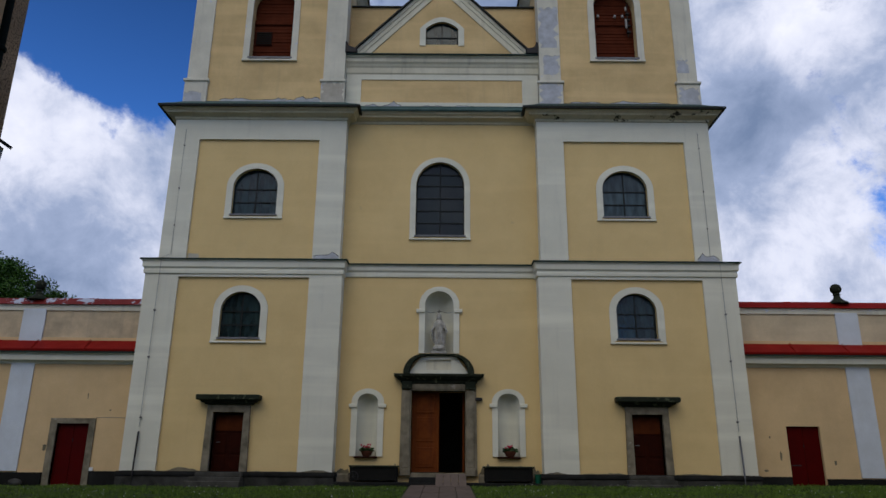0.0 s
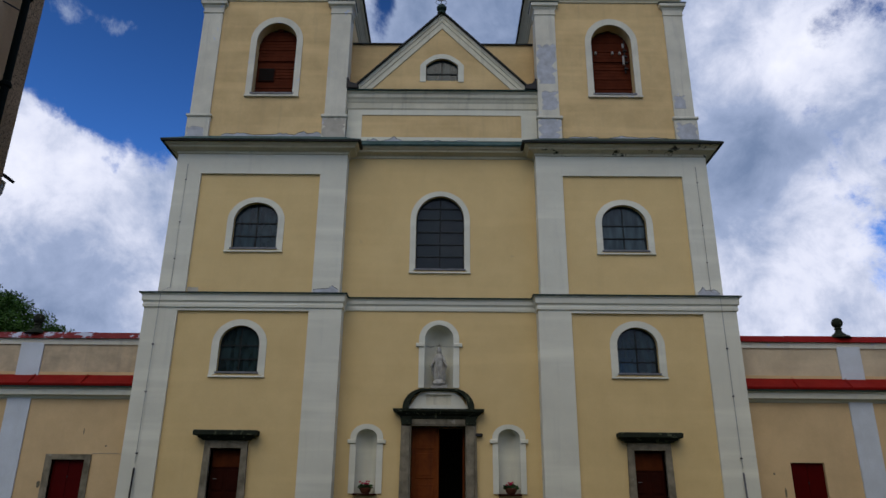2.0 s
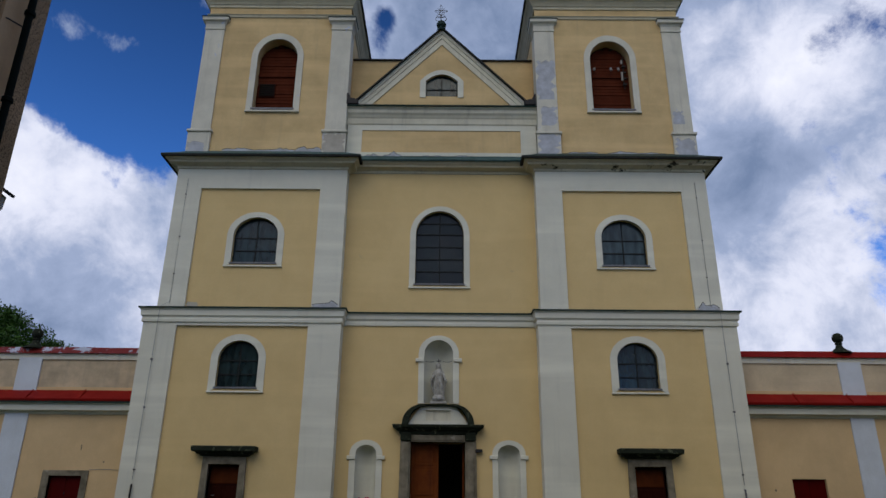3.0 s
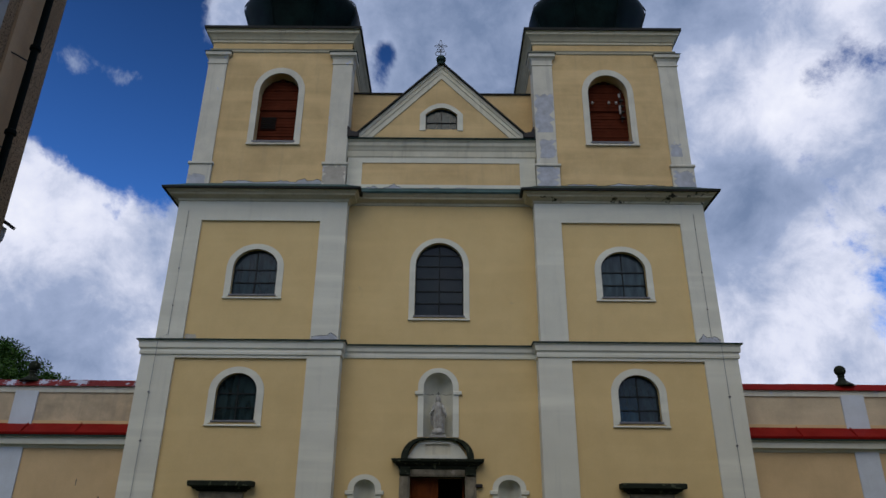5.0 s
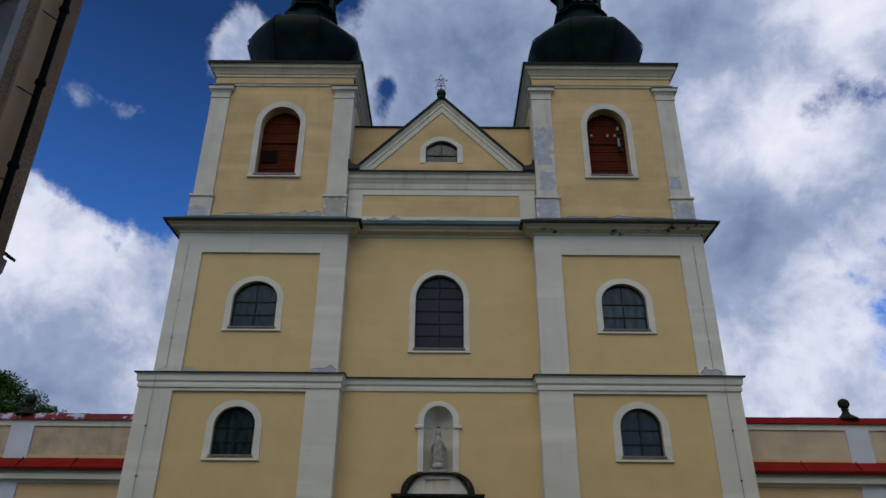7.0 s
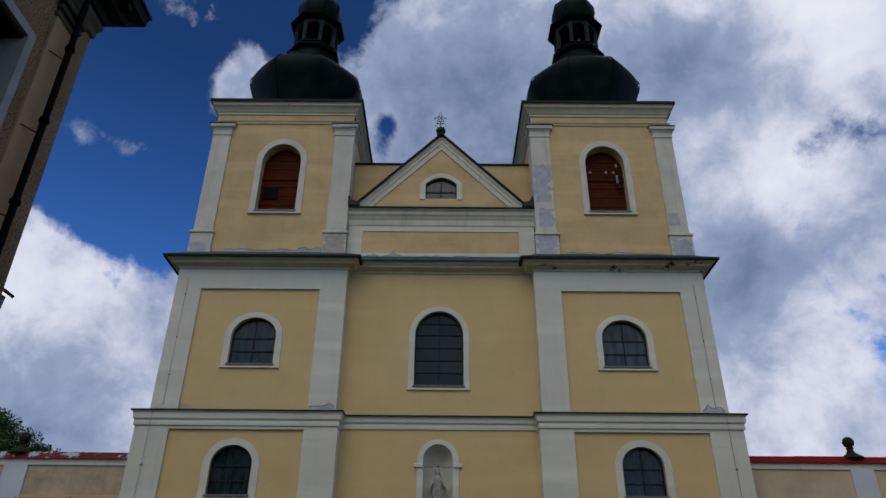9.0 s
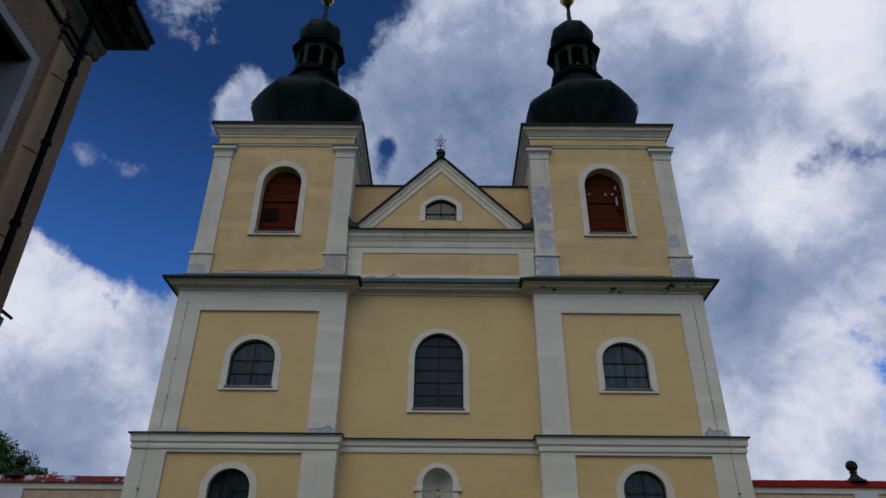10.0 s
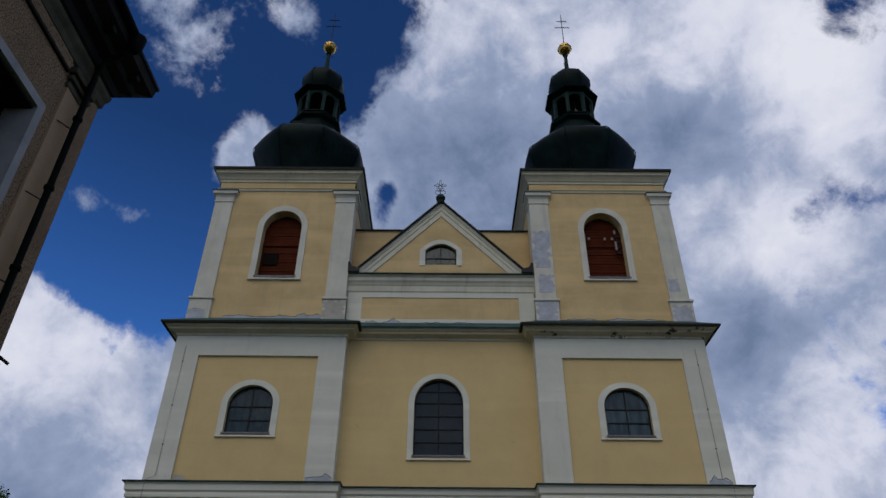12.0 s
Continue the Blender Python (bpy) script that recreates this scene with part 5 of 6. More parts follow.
# ---- flower pots ----
def flower_pot(x, y, z, seed):
    rnd = random.Random(seed)
    t = thing("flower_pot", (x, y, z), "terracotta bowl of pink-red geraniums on a niche ledge", "flower pot", "niche flower pots")
    part("pot", lathe(bmesh.new(), [(0.12, 0.0), (0.17, 0.05), (0.20, 0.14), (0.215, 0.15), (0.21, 0.18), (0.17, 0.17)], (x, y, z), 18), M_TERRA, t, smooth=True)
    b, p = bmesh.new(), bmesh.new()
    for i in range(160):
        a, r = rnd.uniform(0, 6.28), 0.27 * math.sqrt(rnd.random())
        c = Vector((x + r * math.cos(a), y + r * 0.7 * math.sin(a), z + 0.16 + rnd.uniform(0, 0.15) * (1.2 - r * 2)))
        q = Euler((rnd.uniform(-0.9, 0.9), rnd.uniform(-0.9, 0.9), a)).to_matrix()
        s = rnd.uniform(0.03, 0.05)
        b.faces.new([b.verts.new(c + q @ Vector((s * math.cos(k), s * math.sin(k), 0))) for k in (0, 1.05, 2.1, 3.14, 4.2, 5.2)])
    for i in range(9):
        a, r = rnd.uniform(0, 6.28), rnd.uniform(0.02, 0.2)
        c = Vector((x + r * math.cos(a), y - 0.05 + r * 0.5 * math.sin(a), z + rnd.uniform(0.27, 0.40)))
        for k in range(12):
            q = Euler((rnd.uniform(0, 6), rnd.uniform(0, 6), rnd.uniform(0, 6))).to_matrix()
            o = c + q @ Vector((0, 0, 0.025))
            p.faces.new([p.verts.new(o + q @ Vector((0.024 * math.cos(k2), 0.024 * math.sin(k2), 0))) for k2 in (0, 1.25, 2.5, 3.75, 5)])
    part("leaves", b, M_FOLIAGE, t, weld=False)
    part("blossoms", p, M_PETAL, t, "pink-red blossoms", weld=False)


flower_pot(-2.52, 0.58, 0.992, 3)
flower_pot(2.52, 0.58, 1.012, 8)


# ---- benches ----
def bench(x0, x1, y0, y1, z0, z1, label):
    t = thing("bench", ((x0 + x1) / 2, (y0 + y1) / 2, z0), label, "bench", "benches by the portal")
    part("seat", bevel(boxes((x0, x1, y0, y1, z1 - 0.06, z1)), 0.015), M_STONE_DARK, t)
    part("front_board", bevel(boxes((x0 + 0.04, x1 - 0.04, y0 + 0.05, y0 + 0.09, z0 + 0.06, z1 - 0.06)), 0.008), M_BLACK, t)
    for x in (x0 + 0.06, x1 - 0.14):
        part("leg", bevel(boxes((x, x + 0.08, y0 + 0.04, y1 - 0.04, z0, z1 - 0.06)), 0.01), M_BLACK, t)
    part("back_board", boxes((x0 + 0.04, x1 - 0.04, y1 - 0.06, y1 - 0.03, z0 + 0.06, z1 - 0.06)), M_BLACK, t)


bench(-3.08, -1.36, 0.12, 0.52, 0.14, 0.69, "low blackened bench against the church wall")
bench(1.55, 3.28, 0.12, 0.52, 0.14, 0.69, "low blackened bench against the church wall")
can = thing("bucket", (3.44, 0.3, 0.14), "small green plastic bucket beside the bench", "bucket")
part("pail", lathe(bmesh.new(), [(0.10, 0.0), (0.13, 0.27), (0.14, 0.28), (0.14, 0.30), (0.12, 0.30)], (3.44, 0.3, 0.14), 18), M_GREENCAN, can, smooth=True)
part("handle", tube(bmesh.new(), [(3.44 + 0.14 * math.cos(a), 0.3, 0.43 + 0.12 * math.sin(a)) for a in [i * math.pi / 10 for i in range(11)]], 0.006, 6), M_IRON_GREY, can)
wheel = thing("cart_wheel", (-2.9, 0.07, 0.14), "small dark iron wheel leaning on the bench", "wheel")
part("rim", tube(bmesh.new(), [(-2.9 + 0.17 * math.cos(a), 0.07, 0.32 + 0.17 * math.sin(a)) for a in [i * math.pi / 12 for i in range(25)]], 0.014, 8), M_IRON, wheel)
for k in range(4):
    a = k * math.pi / 4
    part("spoke", tube(bmesh.new(), [(-2.9 - 0.16 * math.cos(a), 0.07, 0.32 - 0.16 * math.sin(a)), (-2.9 + 0.16 * math.cos(a), 0.07, 0.32 + 0.16 * math.sin(a))], 0.007, 6), M_IRON, wheel)


# ---- ramp and path ----
ramp = thing("door_ramp", (0.43, 0.0, 0.02), "pale boarded ramp leading up to the open door", "ramp")
for i in range(4):
    x0 = -0.09 + i * 0.262
    b = bmesh.new()
    prof = [(CY - 0.06, 0.44), (CY - 0.06, 0.40), (-0.62, 0.0), (-0.62, 0.035)]
    a = [b.verts.new((x0 + 0.004, y, z)) for y, z in prof]
    c = [b.verts.new((x0 + 0.256, y, z)) for y, z in prof]
    b.faces.new(a)
    b.faces.new(c[::-1])
    for k in range(4):
        b.faces.new((a[k], c[k], c[(k + 1) % 4], a[(k + 1) % 4]))
    part("plank", b, M_RAMP, ramp)


# ---- courtyard walls with their little roofs ----
def yard_wall(s):
    dz = 0.0 if s < 0 else 0.07
    Y = 0.6
    far = 34.0
    xa = 10.9
    t = thing("courtyard_wall", (s * 14, Y, 0), "peach plastered courtyard wall with red sheet-metal roof and parapet", "wall")
    side = lambda a, c: (min(s * a, s * c), max(s * a, s * c))
    span = side(xa, far)
    d0, d1 = (-13.56, -12.42) if s < 0 else (12.32, 13.5)
    b = bmesh.new()
    dt, db = (2.03, -0.11) if s < 0 else (2.13, 0.05)
    cell(b, span[0], span[1], -0.35, 4.5 + dz, Y, Y + 0.6, [(d1, db), (d1, dt), ((d0 + d1) / 2, dt), (d0, dt), (d0, db)])
    part("wall", b, M_PEACH, t)
    part("wall_end", boxes((side(far - 0.3, far)[0], side(far - 0.3, far)[1], Y, Y + 0.6, 0, 6)), M_PEACH, t)
    door = part("door", boxes((d0, d1, Y + 0.12, Y + 0.17, db, dt)), M_REDDOOR, t, "closed dark red painted door")
    n = 2
    for k in range(n):
        w = (d1 - d0) / n
        part("board", bevel(boxes((d0 + k * w + 0.006, d0 + (k + 1) * w - 0.006, Y + 0.098, Y + 0.125, db + 0.01, dt - 0.01)), 0.006), M_REDDOOR, door)
    part("lock_plate", boxes(((d0 + d1) / 2 - 0.02, (d0 + d1) / 2 + 0.02, Y + 0.09, Y + 0.1, 1.42, 1.5)), M_IRON, door)
    if s < 0:
        part("door_frame", ring(bmesh.new(), [(d1 + 0.22, db - 0.1), (d1 + 0.22, dt + 0.18), (d0 - 0.24, dt + 0.18), (d0 - 0.24, db - 0.1)], [(d1, db - 0.1), (d1, dt), (d0, dt), (d0, db - 0.1)], Y - 0.05, Y + 0.12),
             M_STONE, t, "grey stone door frame")
    else:
        part("hinge_strap", boxes((d0 + 0.1, d0 + 0.42, Y + 0.092, Y + 0.099, 0.78, 0.82)), M_IRON, door)
    # plinth, broken by the door
    gap = (d0 - 0.26, d1 + 0.24) if s < 0 else (d0 - 0.02, d1 + 0.02)
    for a, c in ((span[0], gap[0]), (gap[1], span[1])):
        dark = abs((a + c) / 2) > 14
        # outer lengths: black band put in place of a dark low shape
        part("plinth", boxes((a, c, Y - (0.10 if dark else 0.05), Y, -0.35, 0.36 if dark else 0.42)), M_BLACK if dark else M_PLINTH, t, "black band in place of a dark low shape at the wall foot" if dark else "")
    # broad white strips
    for cx in (15.15, 22.5, 30.0):
        p = side(cx - 0.42, cx + 0.42)
        part("pilaster", boxes((p[0], p[1], Y - 0.05, Y, 0.40, 4.15 + dz)), M_LIMEWASH, t, "bluish limewashed pilaster strip")
        part("parapet_pilaster", boxes((p[0] - 0.0, p[1] + 0.0, Y + 0.10, Y + 0.2, 4.9 + dz, 6.2 + dz)), M_LIMEWASH, t)
    line = [(span[0], Y), (span[1], Y)]
    part("eaves_moulding", sweep(bmesh.new(), line, [(0.0, 4.12 + dz), (0.05, 4.15 + dz), (0.07, 4.21 + dz), (0.24, 4.25 + dz), (0.26, 4.43 + dz), (0.31, 4.47 + dz), (0.32, 4.53 + dz), (0.0, 4.56 + dz)]),
         M_WHITE, t, "grey-white eaves moulding")
    # sheet roof in bays with standing seams
    bays = 12
    w = (far - xa) / bays
    for k in range(bays):
        p = side(xa + k * w, xa + (k + 1) * w)
        b = bmesh.new()
        prof = [(Y - 0.40, 4.55 + dz), (Y - 0.42, 4.60 + dz), (Y - 0.42, 4.64 + dz), (Y + 0.2, 5.06 + dz), (Y + 0.2, 4.98 + dz)]
        e0 = [b.verts.new((p[0] + 0.008, y, z)) for y, z in prof]
        e1 = [b.verts.new((p[1] - 0.008, y, z)) for y, z in prof]
        b.faces.new(e0)
        b.faces.new(e1[::-1])
        for i in range(len(prof)):
            j = (i + 1) % len(prof)
            b.faces.new((e0[i], e1[i], e1[j], e0[j]))
        part("roof_sheet", b, M_REDROOF, t)
        x = s * (xa + k * w)
        b = bmesh.new()
        tube(b, [(x, Y - 0.425, 4.60 + dz), (x, Y - 0.40, 4.675 + dz), (x + s * 0.1, Y + 0.2, 5.085 + dz)], 0.022, 6)
        part("seam", b, M_REDROOF, t)
    part("gutter_board", boxes((span[0], span[1], Y - 0.385, Y - 0.325, 4.50 + dz, 4.57 + dz)), M_FLASH, t)
    # parapet
    part("parapet", boxes((span[0], span[1], Y + 0.16, Y + 0.55, 4.5 + dz, 6.2 + dz)), M_BARE if s < 0 else M_BARE_PALE, t, "stained weathered parapet")
    part("parapet_frame", boxes((span[0], span[1], Y + 0.11, Y + 0.17, 6.14 + dz, 6.38 + dz)), M_WHITE_OLD, t)
    edge = side(xa, xa + 0.12)
    part("parapet_edge", boxes((edge[0], edge[1], Y + 0.12, Y + 0.17, 4.9 + dz, 6.2 + dz)), M_PEACH, t)
    part("parapet_edge", boxes((span[0], span[1], Y + 0.13, Y + 0.17, 4.9 + dz, 5.12 + dz)), M_PEACH, t)
    k = 0
    x = xa
    while x < far:
        p = side(x, min(far, x + 2.0))
        b = bmesh.new()
        prism(b, [(p[0] + 0.004, 6.36 + dz), (p[1] - 0.004, 6.36 + dz), (p[1] - 0.004, 6.62 + dz + 0.012 * (k % 2)), (p[0] + 0.004, 6.62 + dz + 0.012 * (k % 2))], Y + 0.02, Y + 0.7)
        for v in b.verts:
            if v.co.z > 6.5 and v.co.y < Y + 0.3:
                v.co.y += 0.22
        part("coping_sheet", b, M_REDWORN if s < 0 else M_REDROOF, t, "flaking red coping sheet" if s < 0 else "dull red coping sheet")
        x += 2.0
        k += 1


def finial(x, z):
    t = thing("ball_finial", (x, 0.95, z), "dark weathered stone ball finial on the parapet", "finial", "parapet finials")
    part("foot", lathe(bmesh.new(), [(0.40, -0.06), (0.36, 0.0), (0.27, 0.05), (0.15, 0.15), (0.10, 0.27), (0.14, 0.30), (0.12, 0.34), (0.07, 0.36)], (x, 0.95, z), 20), M_STONE_DARK, t, smooth=True)
    r = 0.20
    part("ball", lathe(bmesh.new(), [(0.06, 0.34)] + [(r * math.sin(math.pi * i / 12), 0.53 - r * math.cos(math.pi * i / 12)) for i in range(2, 12)] + [(0.02, 0.73)], (x, 0.95, z), 24),
         M_STONE_DARK, t, smooth=True)


for side_ in TOWERS:
    yard_wall(side_)
cb = thing("wall_cable", (-11.6, 0.59, 2.24), "thin dark cable along the courtyard wall", "cable")
part("cable", tube(bmesh.new(), [(-12.2, 0.59, 2.24), (-11.5, 0.59, 2.25), (-10.9, 0.59, 2.22)], 0.006, 6), M_CABLE, cb)
for x, z, w, h in ((-12.62, 2.98, 0.025, 0.16), (-11.75, 2.5, 0.05, 0.03), (-13.9, 1.2, 0.09, 0.14), (12.02, 1.1, 0.05, 0.22), (11.7, 1.75, 0.04, 0.05), (11.45, 0.62, 0.10, 0.05), (13.9, 0.9, 0.06, 0.10)):
    chip = random.Random(int(x * 100))
    edge = [(x + w * (0.6 + 0.4 * chip.random()) * math.cos(a), z + h * (0.6 + 0.4 * chip.random()) * math.sin(a)) for a in [k * math.pi / 5 for k in range(10)]]
    tagged(part("plaster_chip", prism(bmesh.new(), edge, 0.596, 0.606), M_GRIME, None), "dark chipped spot in the peach wall plaster", "plaster chip", "plaster chips")
finial(15.05, 6.70)
finial(-15.25, 6.63)
rk = thing("field_stone", (-14.55, 0.32, -0.09), "rounded grey field stone lying by the wall", "stone")
b = bmesh.new()
bmesh.ops.create_icosphere(b, subdivisions=3, radius=1.0)
for v in b.verts:
    k = 1 + 0.18 * noise.noise(v.co * 1.3)
    v.co = Vector((-14.55 + v.co.x * 0.24 * k, 0.32 + v.co.y * 0.16 * k, 0.02 + v.co.z * 0.14 * k))
part("stone", b, M_PLINTH_LOW, rk, smooth=True)
ms = thing("moss_tuft", (7.4, -0.05, 3.03), "grey-green moss tuft on the door hood", "moss")
b = bmesh.new()
bmesh.ops.create_icosphere(b, subdivisions=3, radius=1.0)
for v in b.verts:
    k = 1 + 0.5 * noise.noise(v.co * 2.7)
    v.co = Vector((7.4 + v.co.x * 0.26 * k, -0.08 + v.co.y * 0.12 * k, 3.0 + v.co.z * 0.055 * k))
part("moss", b, M_GRIME, ms, smooth=True)
sg = thing("enamel_plate", (-12.12, 0.54, 0.45), "small white plate low on the courtyard wall", "plate")
part("plate", bevel(boxes((-12.19, -12.05, 0.535, 0.56, 0.42, 0.54)), 0.006), M_ENAMEL, sg)


# ---- house on the near side ----
def house():
    HX, HY = -5.4, -17.0        # its far corner
    t = thing("house", (-10, -24, -0.7), "tall dark house with brown roughcast walls and heavy eaves", "house")
    near = -33.0
    zt = 9.6
    # side wall with one window
    w0, w1, wb, wt = -20.0, -18.24, 5.6, 7.82
    b = bmesh.new()

    def quad(y0, y1, z0, z1, x):
        b.faces.new([b.verts.new((x, y, z)) for y, z in ((y0, z0), (y1, z0), (y1, z1), (y0, z1))])
    for x in (HX, HX - 0.5):
        for y0, y1, z0, z1 in ((near, w0, -0.9, zt), (w1, HY, -0.9, zt), (w0, w1, -0.9, wb), (w0, w1, wt, zt)):
            quad(y0, y1, z0, z1, x)
    for p, q in (((w0, wb), (w1, wb)), ((w1, wb), (w1, wt)), ((w1, wt), (w0, wt)), ((w0, wt), (w0, wb))):
        b.faces.new([b.verts.new((x, y, z)) for (y, z), x in ((p, HX), (q, HX), (q, HX - 0.5), (p, HX - 0.5))])
    part("wall", b, M_ROUGHCAST, t, "brown roughcast wall")
    part("end_wall", boxes((-15.0, HX - 0.5, HY - 0.5, HY, -0.9, zt), (-15.0, HX - 0.5, near, near + 0.5, -0.9, zt), (-15.5, -15.0, near, HY, -0.9, zt)), M_ROUGHCAST, t)
    part("attic_floor", boxes((-15.0, HX - 0.5, near + 0.5, HY - 0.5, 8.9, 9.1)), M_VOID, t)
    # window
    b = bmesh.new()
    for o, i_, x0, x1 in ((0.135, 0.0, HX + 0.045, HX - 0.02),):
        outer = [(w0 - o, wb - o), (w1 + o, wb - o), (w1 + o, wt + o), (w0 - o, wt + o)]
        inner = [(w0 + 0.006, wb + 0.006), (w1 - 0.006, wb + 0.006), (w1 - 0.006, wt - 0.006), (w0 + 0.006, wt - 0.006)]
        rows = []
        for pts, x in ((outer, x1), (outer, x0), (inner, x0), (inner, HX - 0.42)):
            rows.append([b.verts.new((x, y, z)) for y, z in pts])
        for r0, r1 in zip(rows, rows[1:]):
            for k in range(4):
                b.faces.new((r0[k], r0[(k + 1) % 4], r1[(k + 1) % 4], r1[k]))
    win = part("window", b, M_GREYFRAME, t, "grey window surround")
    part("pane", boxes((HX - 0.46, HX - 0.45, w0, w1, wb, wt)), M_GLASS_DARK, win)
    # added near-black board that puts the shade under the window head
    part("head_lining", boxes((HX - 0.39, HX - 0.01, w0 + 0.01, w1 - 0.01, wt - 0.05, wt - 0.012)), M_EAVES, win, "added dark board for the shaded window soffit")
    part("casement", boxes((HX - 0.45, HX - 0.40, w0, w0 + 0.09, wb, wt), (HX - 0.45, HX - 0.40, w1 - 0.09, w1, wb, wt), (HX - 0.45, HX - 0.40, w0, w1, wt - 0.09, wt),
                           (HX - 0.45, HX - 0.40, w0, w1, wb, wb + 0.09), (HX - 0.45, HX - 0.40, (w0 + w1) / 2 - 0.05, (w0 + w1) / 2 + 0.05, wb, wt)), M_BROWN_DARK, win)
    part("sill", bevel(boxes((HX - 0.1, HX + 0.14, w0 - 0.2, w1 + 0.2, wb - 0.22, wb - 0.13)), 0.015), M_GREYFRAME, win)
    # smooth corner strip with stepped capital
    p0, p1 = -17.87, -17.36
    part("corner_strip", boxes((HX, HX + 0.04, p0, p1, -0.9, 8.62)), M_SMOOTH, t, "smooth tan plaster strip")
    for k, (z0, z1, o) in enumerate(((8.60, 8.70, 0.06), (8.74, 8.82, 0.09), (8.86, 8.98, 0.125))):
        part("capital_moulding", bevel(boxes((HX - 0.02, HX + o, p0 - o * 0.5, p1 + o * 0.5, z0, z1)), 0.012), M_DARK_MOULDING, t)
        # near-black fillets in the steps between the mouldings
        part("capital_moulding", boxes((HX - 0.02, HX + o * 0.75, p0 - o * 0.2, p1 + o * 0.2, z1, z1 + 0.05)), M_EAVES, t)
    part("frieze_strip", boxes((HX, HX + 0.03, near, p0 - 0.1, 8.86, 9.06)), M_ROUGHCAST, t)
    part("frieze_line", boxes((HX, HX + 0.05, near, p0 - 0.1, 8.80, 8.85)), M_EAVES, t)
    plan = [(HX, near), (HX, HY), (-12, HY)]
    part("eaves_cornice", sweep(bmesh.new(), [p for p in reversed(plan)][::-1], [(0.0, 9.05), (0.04, 9.08), (0.05, 9.2), (0.09, 9.28), (0.10, 9.36), (0.0, 9.38)]), M_DARK_MOULDING, t)
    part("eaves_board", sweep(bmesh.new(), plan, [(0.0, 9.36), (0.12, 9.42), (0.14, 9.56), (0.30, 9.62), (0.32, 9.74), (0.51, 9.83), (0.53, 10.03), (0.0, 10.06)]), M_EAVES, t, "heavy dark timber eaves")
    for k in range(16):
        y = -17.0 - k * 1.0
        part("bracket", bevel(boxes((HX + 0.14, HX + 0.48, y - 0.06, y + 0.06, 9.69, 9.785)), 0.01), M_EAVES, t)
    # hipped roof
    b = bmesh.new()
    e = 0.56
    lo = [(HX + e, near - e), (HX + e, HY + e), (-15.5 - e, HY + e), (-15.5 - e, near - e)]
    hi = [(-10.4, near + 4.5), (-10.4, HY - 4.5)]
    L_ = [b.verts.new((x, y, 10.09)) for x, y in lo]
    L0 = [b.verts.new((x, y, 10.03)) for x, y in lo]
    H_ = [b.verts.new((x, y, 13.6)) for x, y in hi]
    b.faces.new((L_[0], L_[1], H_[1], H_[0]))
    b.faces.new((L_[1], L_[2], H_[1]))
    b.faces.new((L_[2], L_[3], H_[0], H_[1]))
    b.faces.new((L_[3], L_[0], H_[0]))
    b.faces.new(L0)
    for k in range(4):
        b.faces.new((L_[k], L_[(k + 1) % 4], L0[(k + 1) % 4], L0[k]))
    part("roof", b, M_ROOFTILE, t)
    part("gutter", tube(bmesh.new(), [(HX + 0.58, near, 10.05), (HX + 0.58, HY - 0.5, 10.05)], 0.075, 10), M_GUTTER, t, smooth=True)
    y, px_ = -17.576, HX + 0.17
    dp = part("downpipe", tube(bmesh.new(), [(HX + 0.60, y, 10.0), (HX + 0.58, y, 9.80), (HX + 0.46, y, 9.66), (px_ + 0.06, y, 9.50), (px_, y, 9.34), (px_, y, 9.1), (px_, y, 3.0), (px_, y, -0.7)], 0.047, 12),
              M_GUTTER, t, "dark green downpipe", smooth=True)
    part("hopper", lathe(bmesh.new(), [(0.06, 9.72), (0.09, 9.76), (0.12, 9.9), (0.13, 10.04), (0.10, 10.05)], (HX + 0.61, y, 0), 14), M_GUTTER, dp, smooth=True)
    for z in (8.2, 6.9, 5.6, 4.2):
        part("pipe_joint", lathe(bmesh.new(), [(0.055, 0.0), (0.068, 0.01), (0.068, 0.06), (0.055, 0.07)], (px_, y, z), 12), M_GUTTER, dp)
        part("pipe_hook", tube(bmesh.new(), [(HX + 0.02, y - 0.24, z - 0.2), (HX + 0.06, y - 0.2, z - 0.2), (px_, y, z - 0.2)], 0.01, 6), M_IRON, dp)
    # lower outbuilding beyond it, its eaves reaching past the corner
    a = thing("outbuilding", (-11, -15, -0.4), "low grey outbuilding with dark eaves behind the house", "building")
    ex, ez, ey = -7.90, 6.42, -13.05
    part("wall", boxes((-14.0, ex - 0.75, -16.95, ey - 0.3, -0.6, ez - 0.3)), M_GREYFRAME, a)
    b = bmesh.new()
    prism(b, [(ex, ez), (ex - 0.03, ez - 0.05), (ex - 3.2, ez + 2.0), (ex - 6.3, ez), (ex - 6.3, ez + 0.06), (ex - 3.2, ez + 2.12)], -16.95, ey)
    part("roof", b, M_ROOFTILE, a)
    part("box_gutter", prism(bmesh.new(), [(ex - 0.14, ez - 0.04), (ex - 0.16, ez - 0.28), (ex - 0.22, ez - 0.36), (ex - 0.8, ez - 0.36), (ex - 0.8, ez + 0.36), (ex - 0.64, ez + 0.30)], -16.95, ey - 0.04), M_GREYFRAME, a)


house()


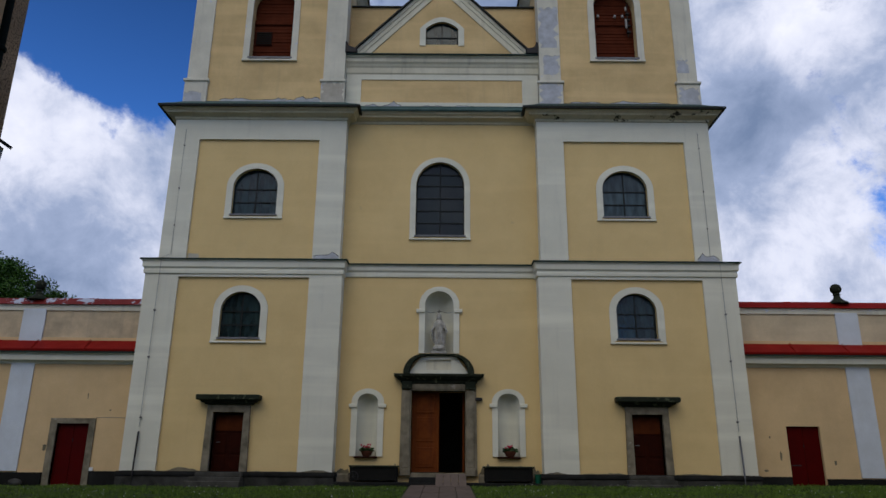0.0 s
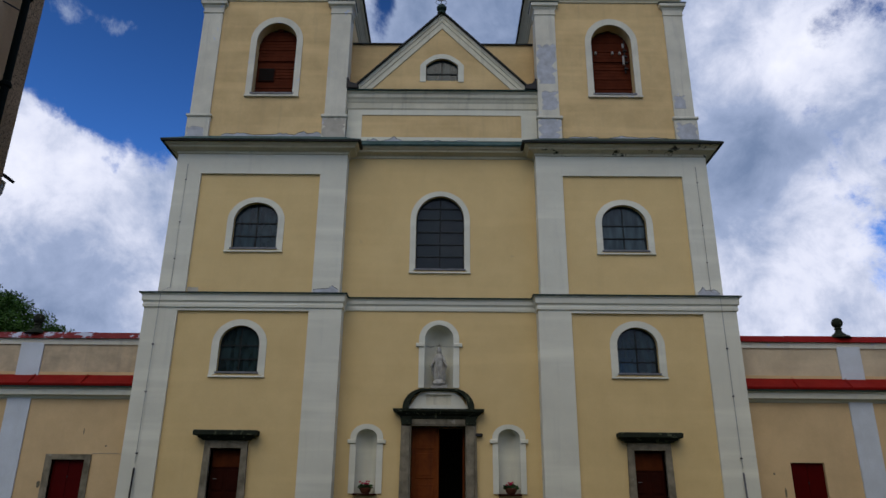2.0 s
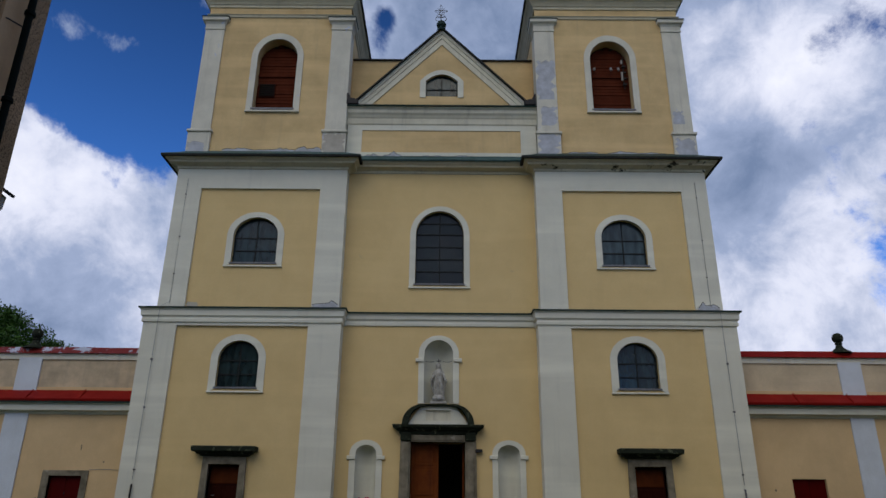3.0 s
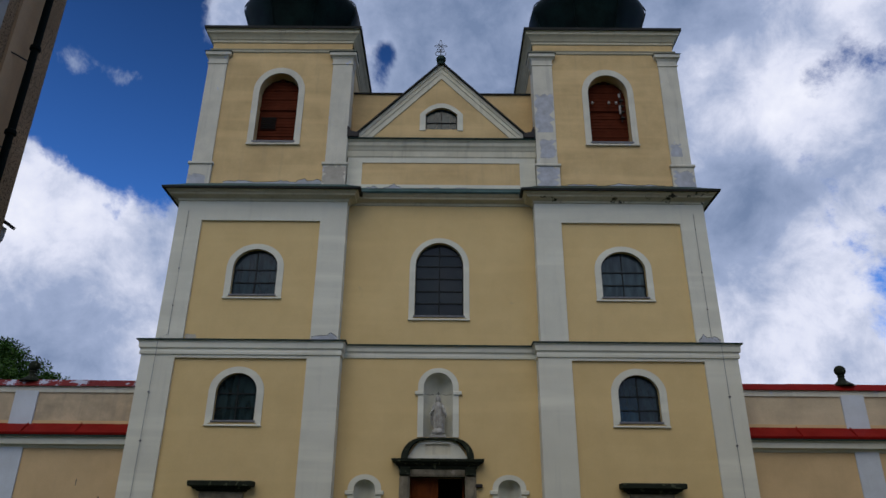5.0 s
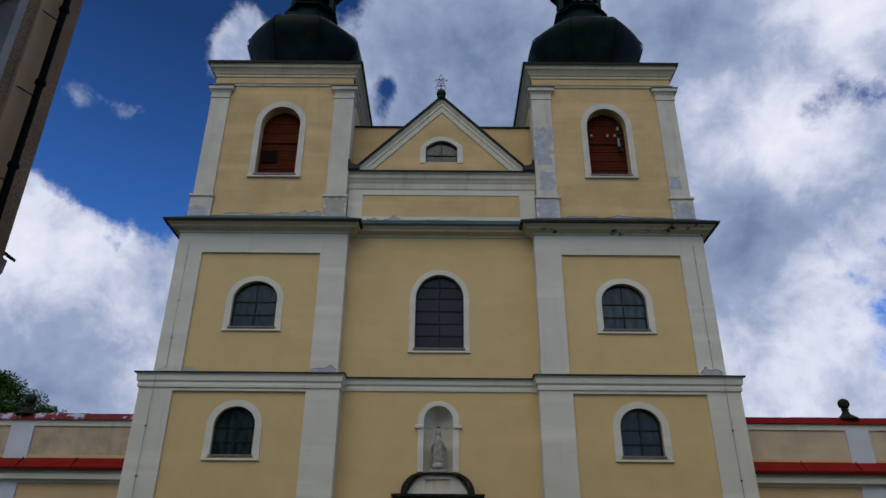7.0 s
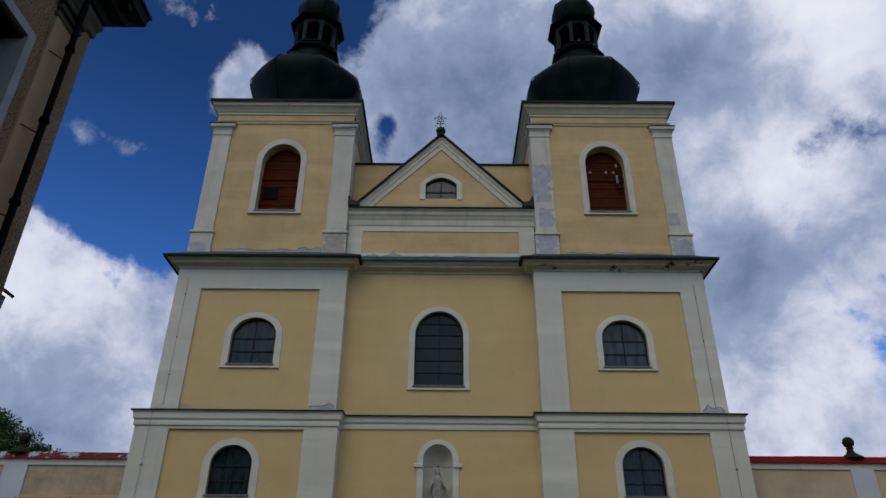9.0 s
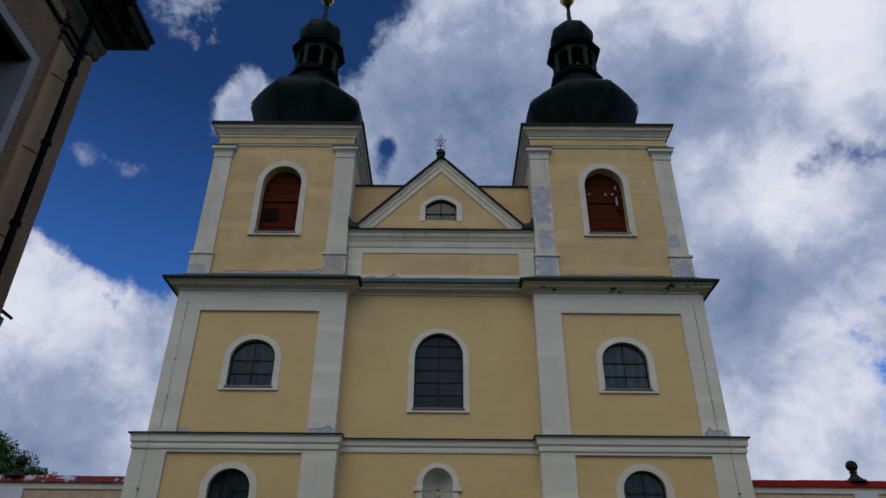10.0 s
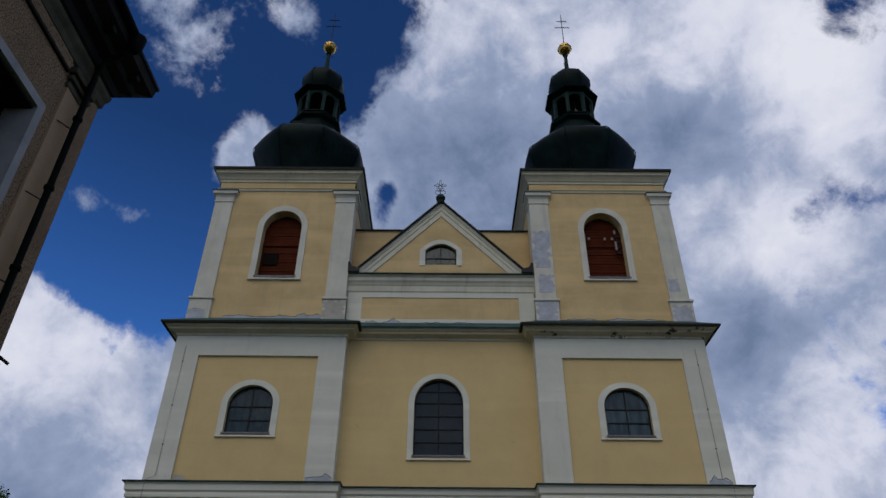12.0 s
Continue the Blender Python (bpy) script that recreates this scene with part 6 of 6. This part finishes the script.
# ---- tree behind the courtyard wall ----
def tree(x, y, h, rx, rz, seed, count):
    rnd = random.Random(seed)
    t = thing("tree", (x, y, 0), "broad dark green leafy tree behind the wall", "tree")
    b = bmesh.new()
    tube(b, [(x, y, -0.1), (x + 0.1, y, 2), (x - 0.1, y + 0.1, h * 0.55)], 0.38, 10)
    limbs = []
    for i in range(14):
        a = i * 2.4
        e = Vector((x + rx * 0.7 * math.cos(a), y + rx * 0.7 * math.sin(a), h * 0.5 + rz * rnd.uniform(0.1, 1.1)))
        s = Vector((x, y, h * rnd.uniform(0.3, 0.5)))
        m = (s + e) / 2 + Vector((0, 0, 0.5))
        tube(b, [s, m, e], 0.11, 6)
        limbs.append((m, e))
    part("trunk", b, M_BARK, t)
    clumps = []
    for i in range(110):
        a, u = rnd.uniform(0, 6.28), rnd.uniform(-0.6, 1)
        r = math.sqrt(max(0, 1 - u * u)) * rnd.uniform(0.7, 1.08)
        clumps.append((Vector((x + rx * r * math.cos(a), y + rx * r * math.sin(a), h - rz + rz * u * rnd.uniform(0.8, 1.08))), rnd.uniform(0.7, 1.3)))
    verts, faces = [], []
    for i in range(count):
        c, s = clumps[rnd.randrange(len(clumps))]
        d = Vector((rnd.gauss(0, 1), rnd.gauss(0, 1), rnd.gauss(0, 0.8)))
        p = c + d.normalized() * s * rnd.random() ** 0.5
        q = Euler((rnd.uniform(-1.2, 1.2), rnd.uniform(-1.2, 1.2), rnd.uniform(0, 6.28))).to_matrix()
        l = rnd.uniform(0.06, 0.12)
        k = len(verts)
        for dx, dy in ((0, -1), (0.5, 0), (0, 1), (-0.5, 0)):
            verts.append(p + q @ Vector((dx * l, dy * l, 0)))
        faces.append((k, k + 1, k + 2, k + 3))
    me = bpy.data.meshes.new("crown")
    me.from_pydata([tuple(v) for v in verts], [], faces)
    me.materials.append(M_LEAF)
    ob = new("crown", me)
    ob.parent = t
    ob.location = -t.location


tree(-27.4, 15.0, 11.75, 5.4, 4.2, 5, 115000)
tree(-35.0, 17.0, 11.5, 5.0, 4.0, 9, 20000)


# ---- lawn blades and clover ----
def lawn():
    rnd = random.Random(4)
    verts, faces, dv, df = [], [], [], []
    for i in range(110000):
        x, y = rnd.uniform(-17, 17), -5.6 * rnd.random() ** 1.1 + 0.35
        if -1.02 < x < 1.12 and y > -9:
            continue
        if abs(x) < 3.7 and y > -0.08 or 3.6 < abs(x) < 11 and y > -0.09 or abs(abs(x) - 7.3) < 1.0 and y > -0.75:
            continue
        z = ground_z(y, x) - 0.01
        tuft = noise.noise(Vector((x * 0.9, y * 1.6, 0.0))) + 0.5 * noise.noise(Vector((x * 3.0, y * 4.0, 5.0)))
        if rnd.random() > 0.62 + tuft:
            continue
        a, h, w = rnd.uniform(0, 6.28), rnd.uniform(0.03, 0.08) * (1.0 + max(0.0, tuft)), rnd.uniform(0.006, 0.014)
        lx, ly = rnd.uniform(-0.05, 0.05), rnd.uniform(-0.05, 0.05)
        k = len(verts)
        verts += [(x - w * math.cos(a), y - w * math.sin(a), z), (x + w * math.cos(a), y + w * math.sin(a), z), (x + lx, y + ly, z + h)]
        faces.append((k, k + 1, k + 2))
        if rnd.random() < 0.03 * max(0.0, noise.noise(Vector((x * 0.5, y * 0.8, 9.0)))):
            k = len(dv)
            r = rnd.uniform(0.008, 0.016)
            zz = z + h
            dv += [(x - r, y, zz), (x, y - r, zz), (x + r, y, zz), (x, y + r, zz), (x, y, zz + r), (x, y, zz - r)]
            for i0, i1 in ((0, 1), (1, 2), (2, 3), (3, 0)):
                df += [(k + i0, k + i1, k + 4), (k + i1, k + i0, k + 5)]
    for nm, v, f, mt, lab, cat in (("grass", verts, faces, M_GRASS, "short uneven green lawn grass", "grass"), ("clover_flowers", dv, df, M_DAISY, "scattered tiny white clover heads in the lawn", "flowers")):
        me = bpy.data.meshes.new(nm)
        me.from_pydata(v, [], f)
        me.materials.append(mt)
        tagged(new(nm, me), lab, cat, kind="stuff")


lawn()

# ---- slab path, last ----
b = bmesh.new()
pv = [[b.verts.new((x, y, ground_z(y, x) + 0.006)) for x in (-0.98, 1.08)] for y in (-9.5, -5, -2, -0.4, -0.06)]
for p, q in zip(pv, pv[1:]):
    b.faces.new((p[0], p[1], q[1], q[0]))
pavement = structure("pavement", b, M_EARTH, "path of worn pinkish paving slabs through the lawn", "path")
slab_mesh = bpy.data.meshes.new("slab")
b = boxes((-0.245, 0.245, -0.245, 0.245, -0.02, 0.03))
bevel(b, 0.008)
b.to_mesh(slab_mesh)
b.free()
slab_mesh.materials.append(M_SLAB)
rnd = random.Random(2)
for j in range(18):
    for i in range(4):
        y = -0.38 - j * 0.505
        ob = new("slab", slab_mesh)
        ob.parent = pavement
        ob.matrix_basis = pose(-0.7 + i * 0.505, y, ground_z(y, -0.7 + i * 0.505) + 0.012 + rnd.uniform(-0.005, 0.006), rnd.uniform(-0.6, 0.6) + 1.8, rnd.uniform(-0.6, 0.6), rnd.uniform(-0.5, 0.5))
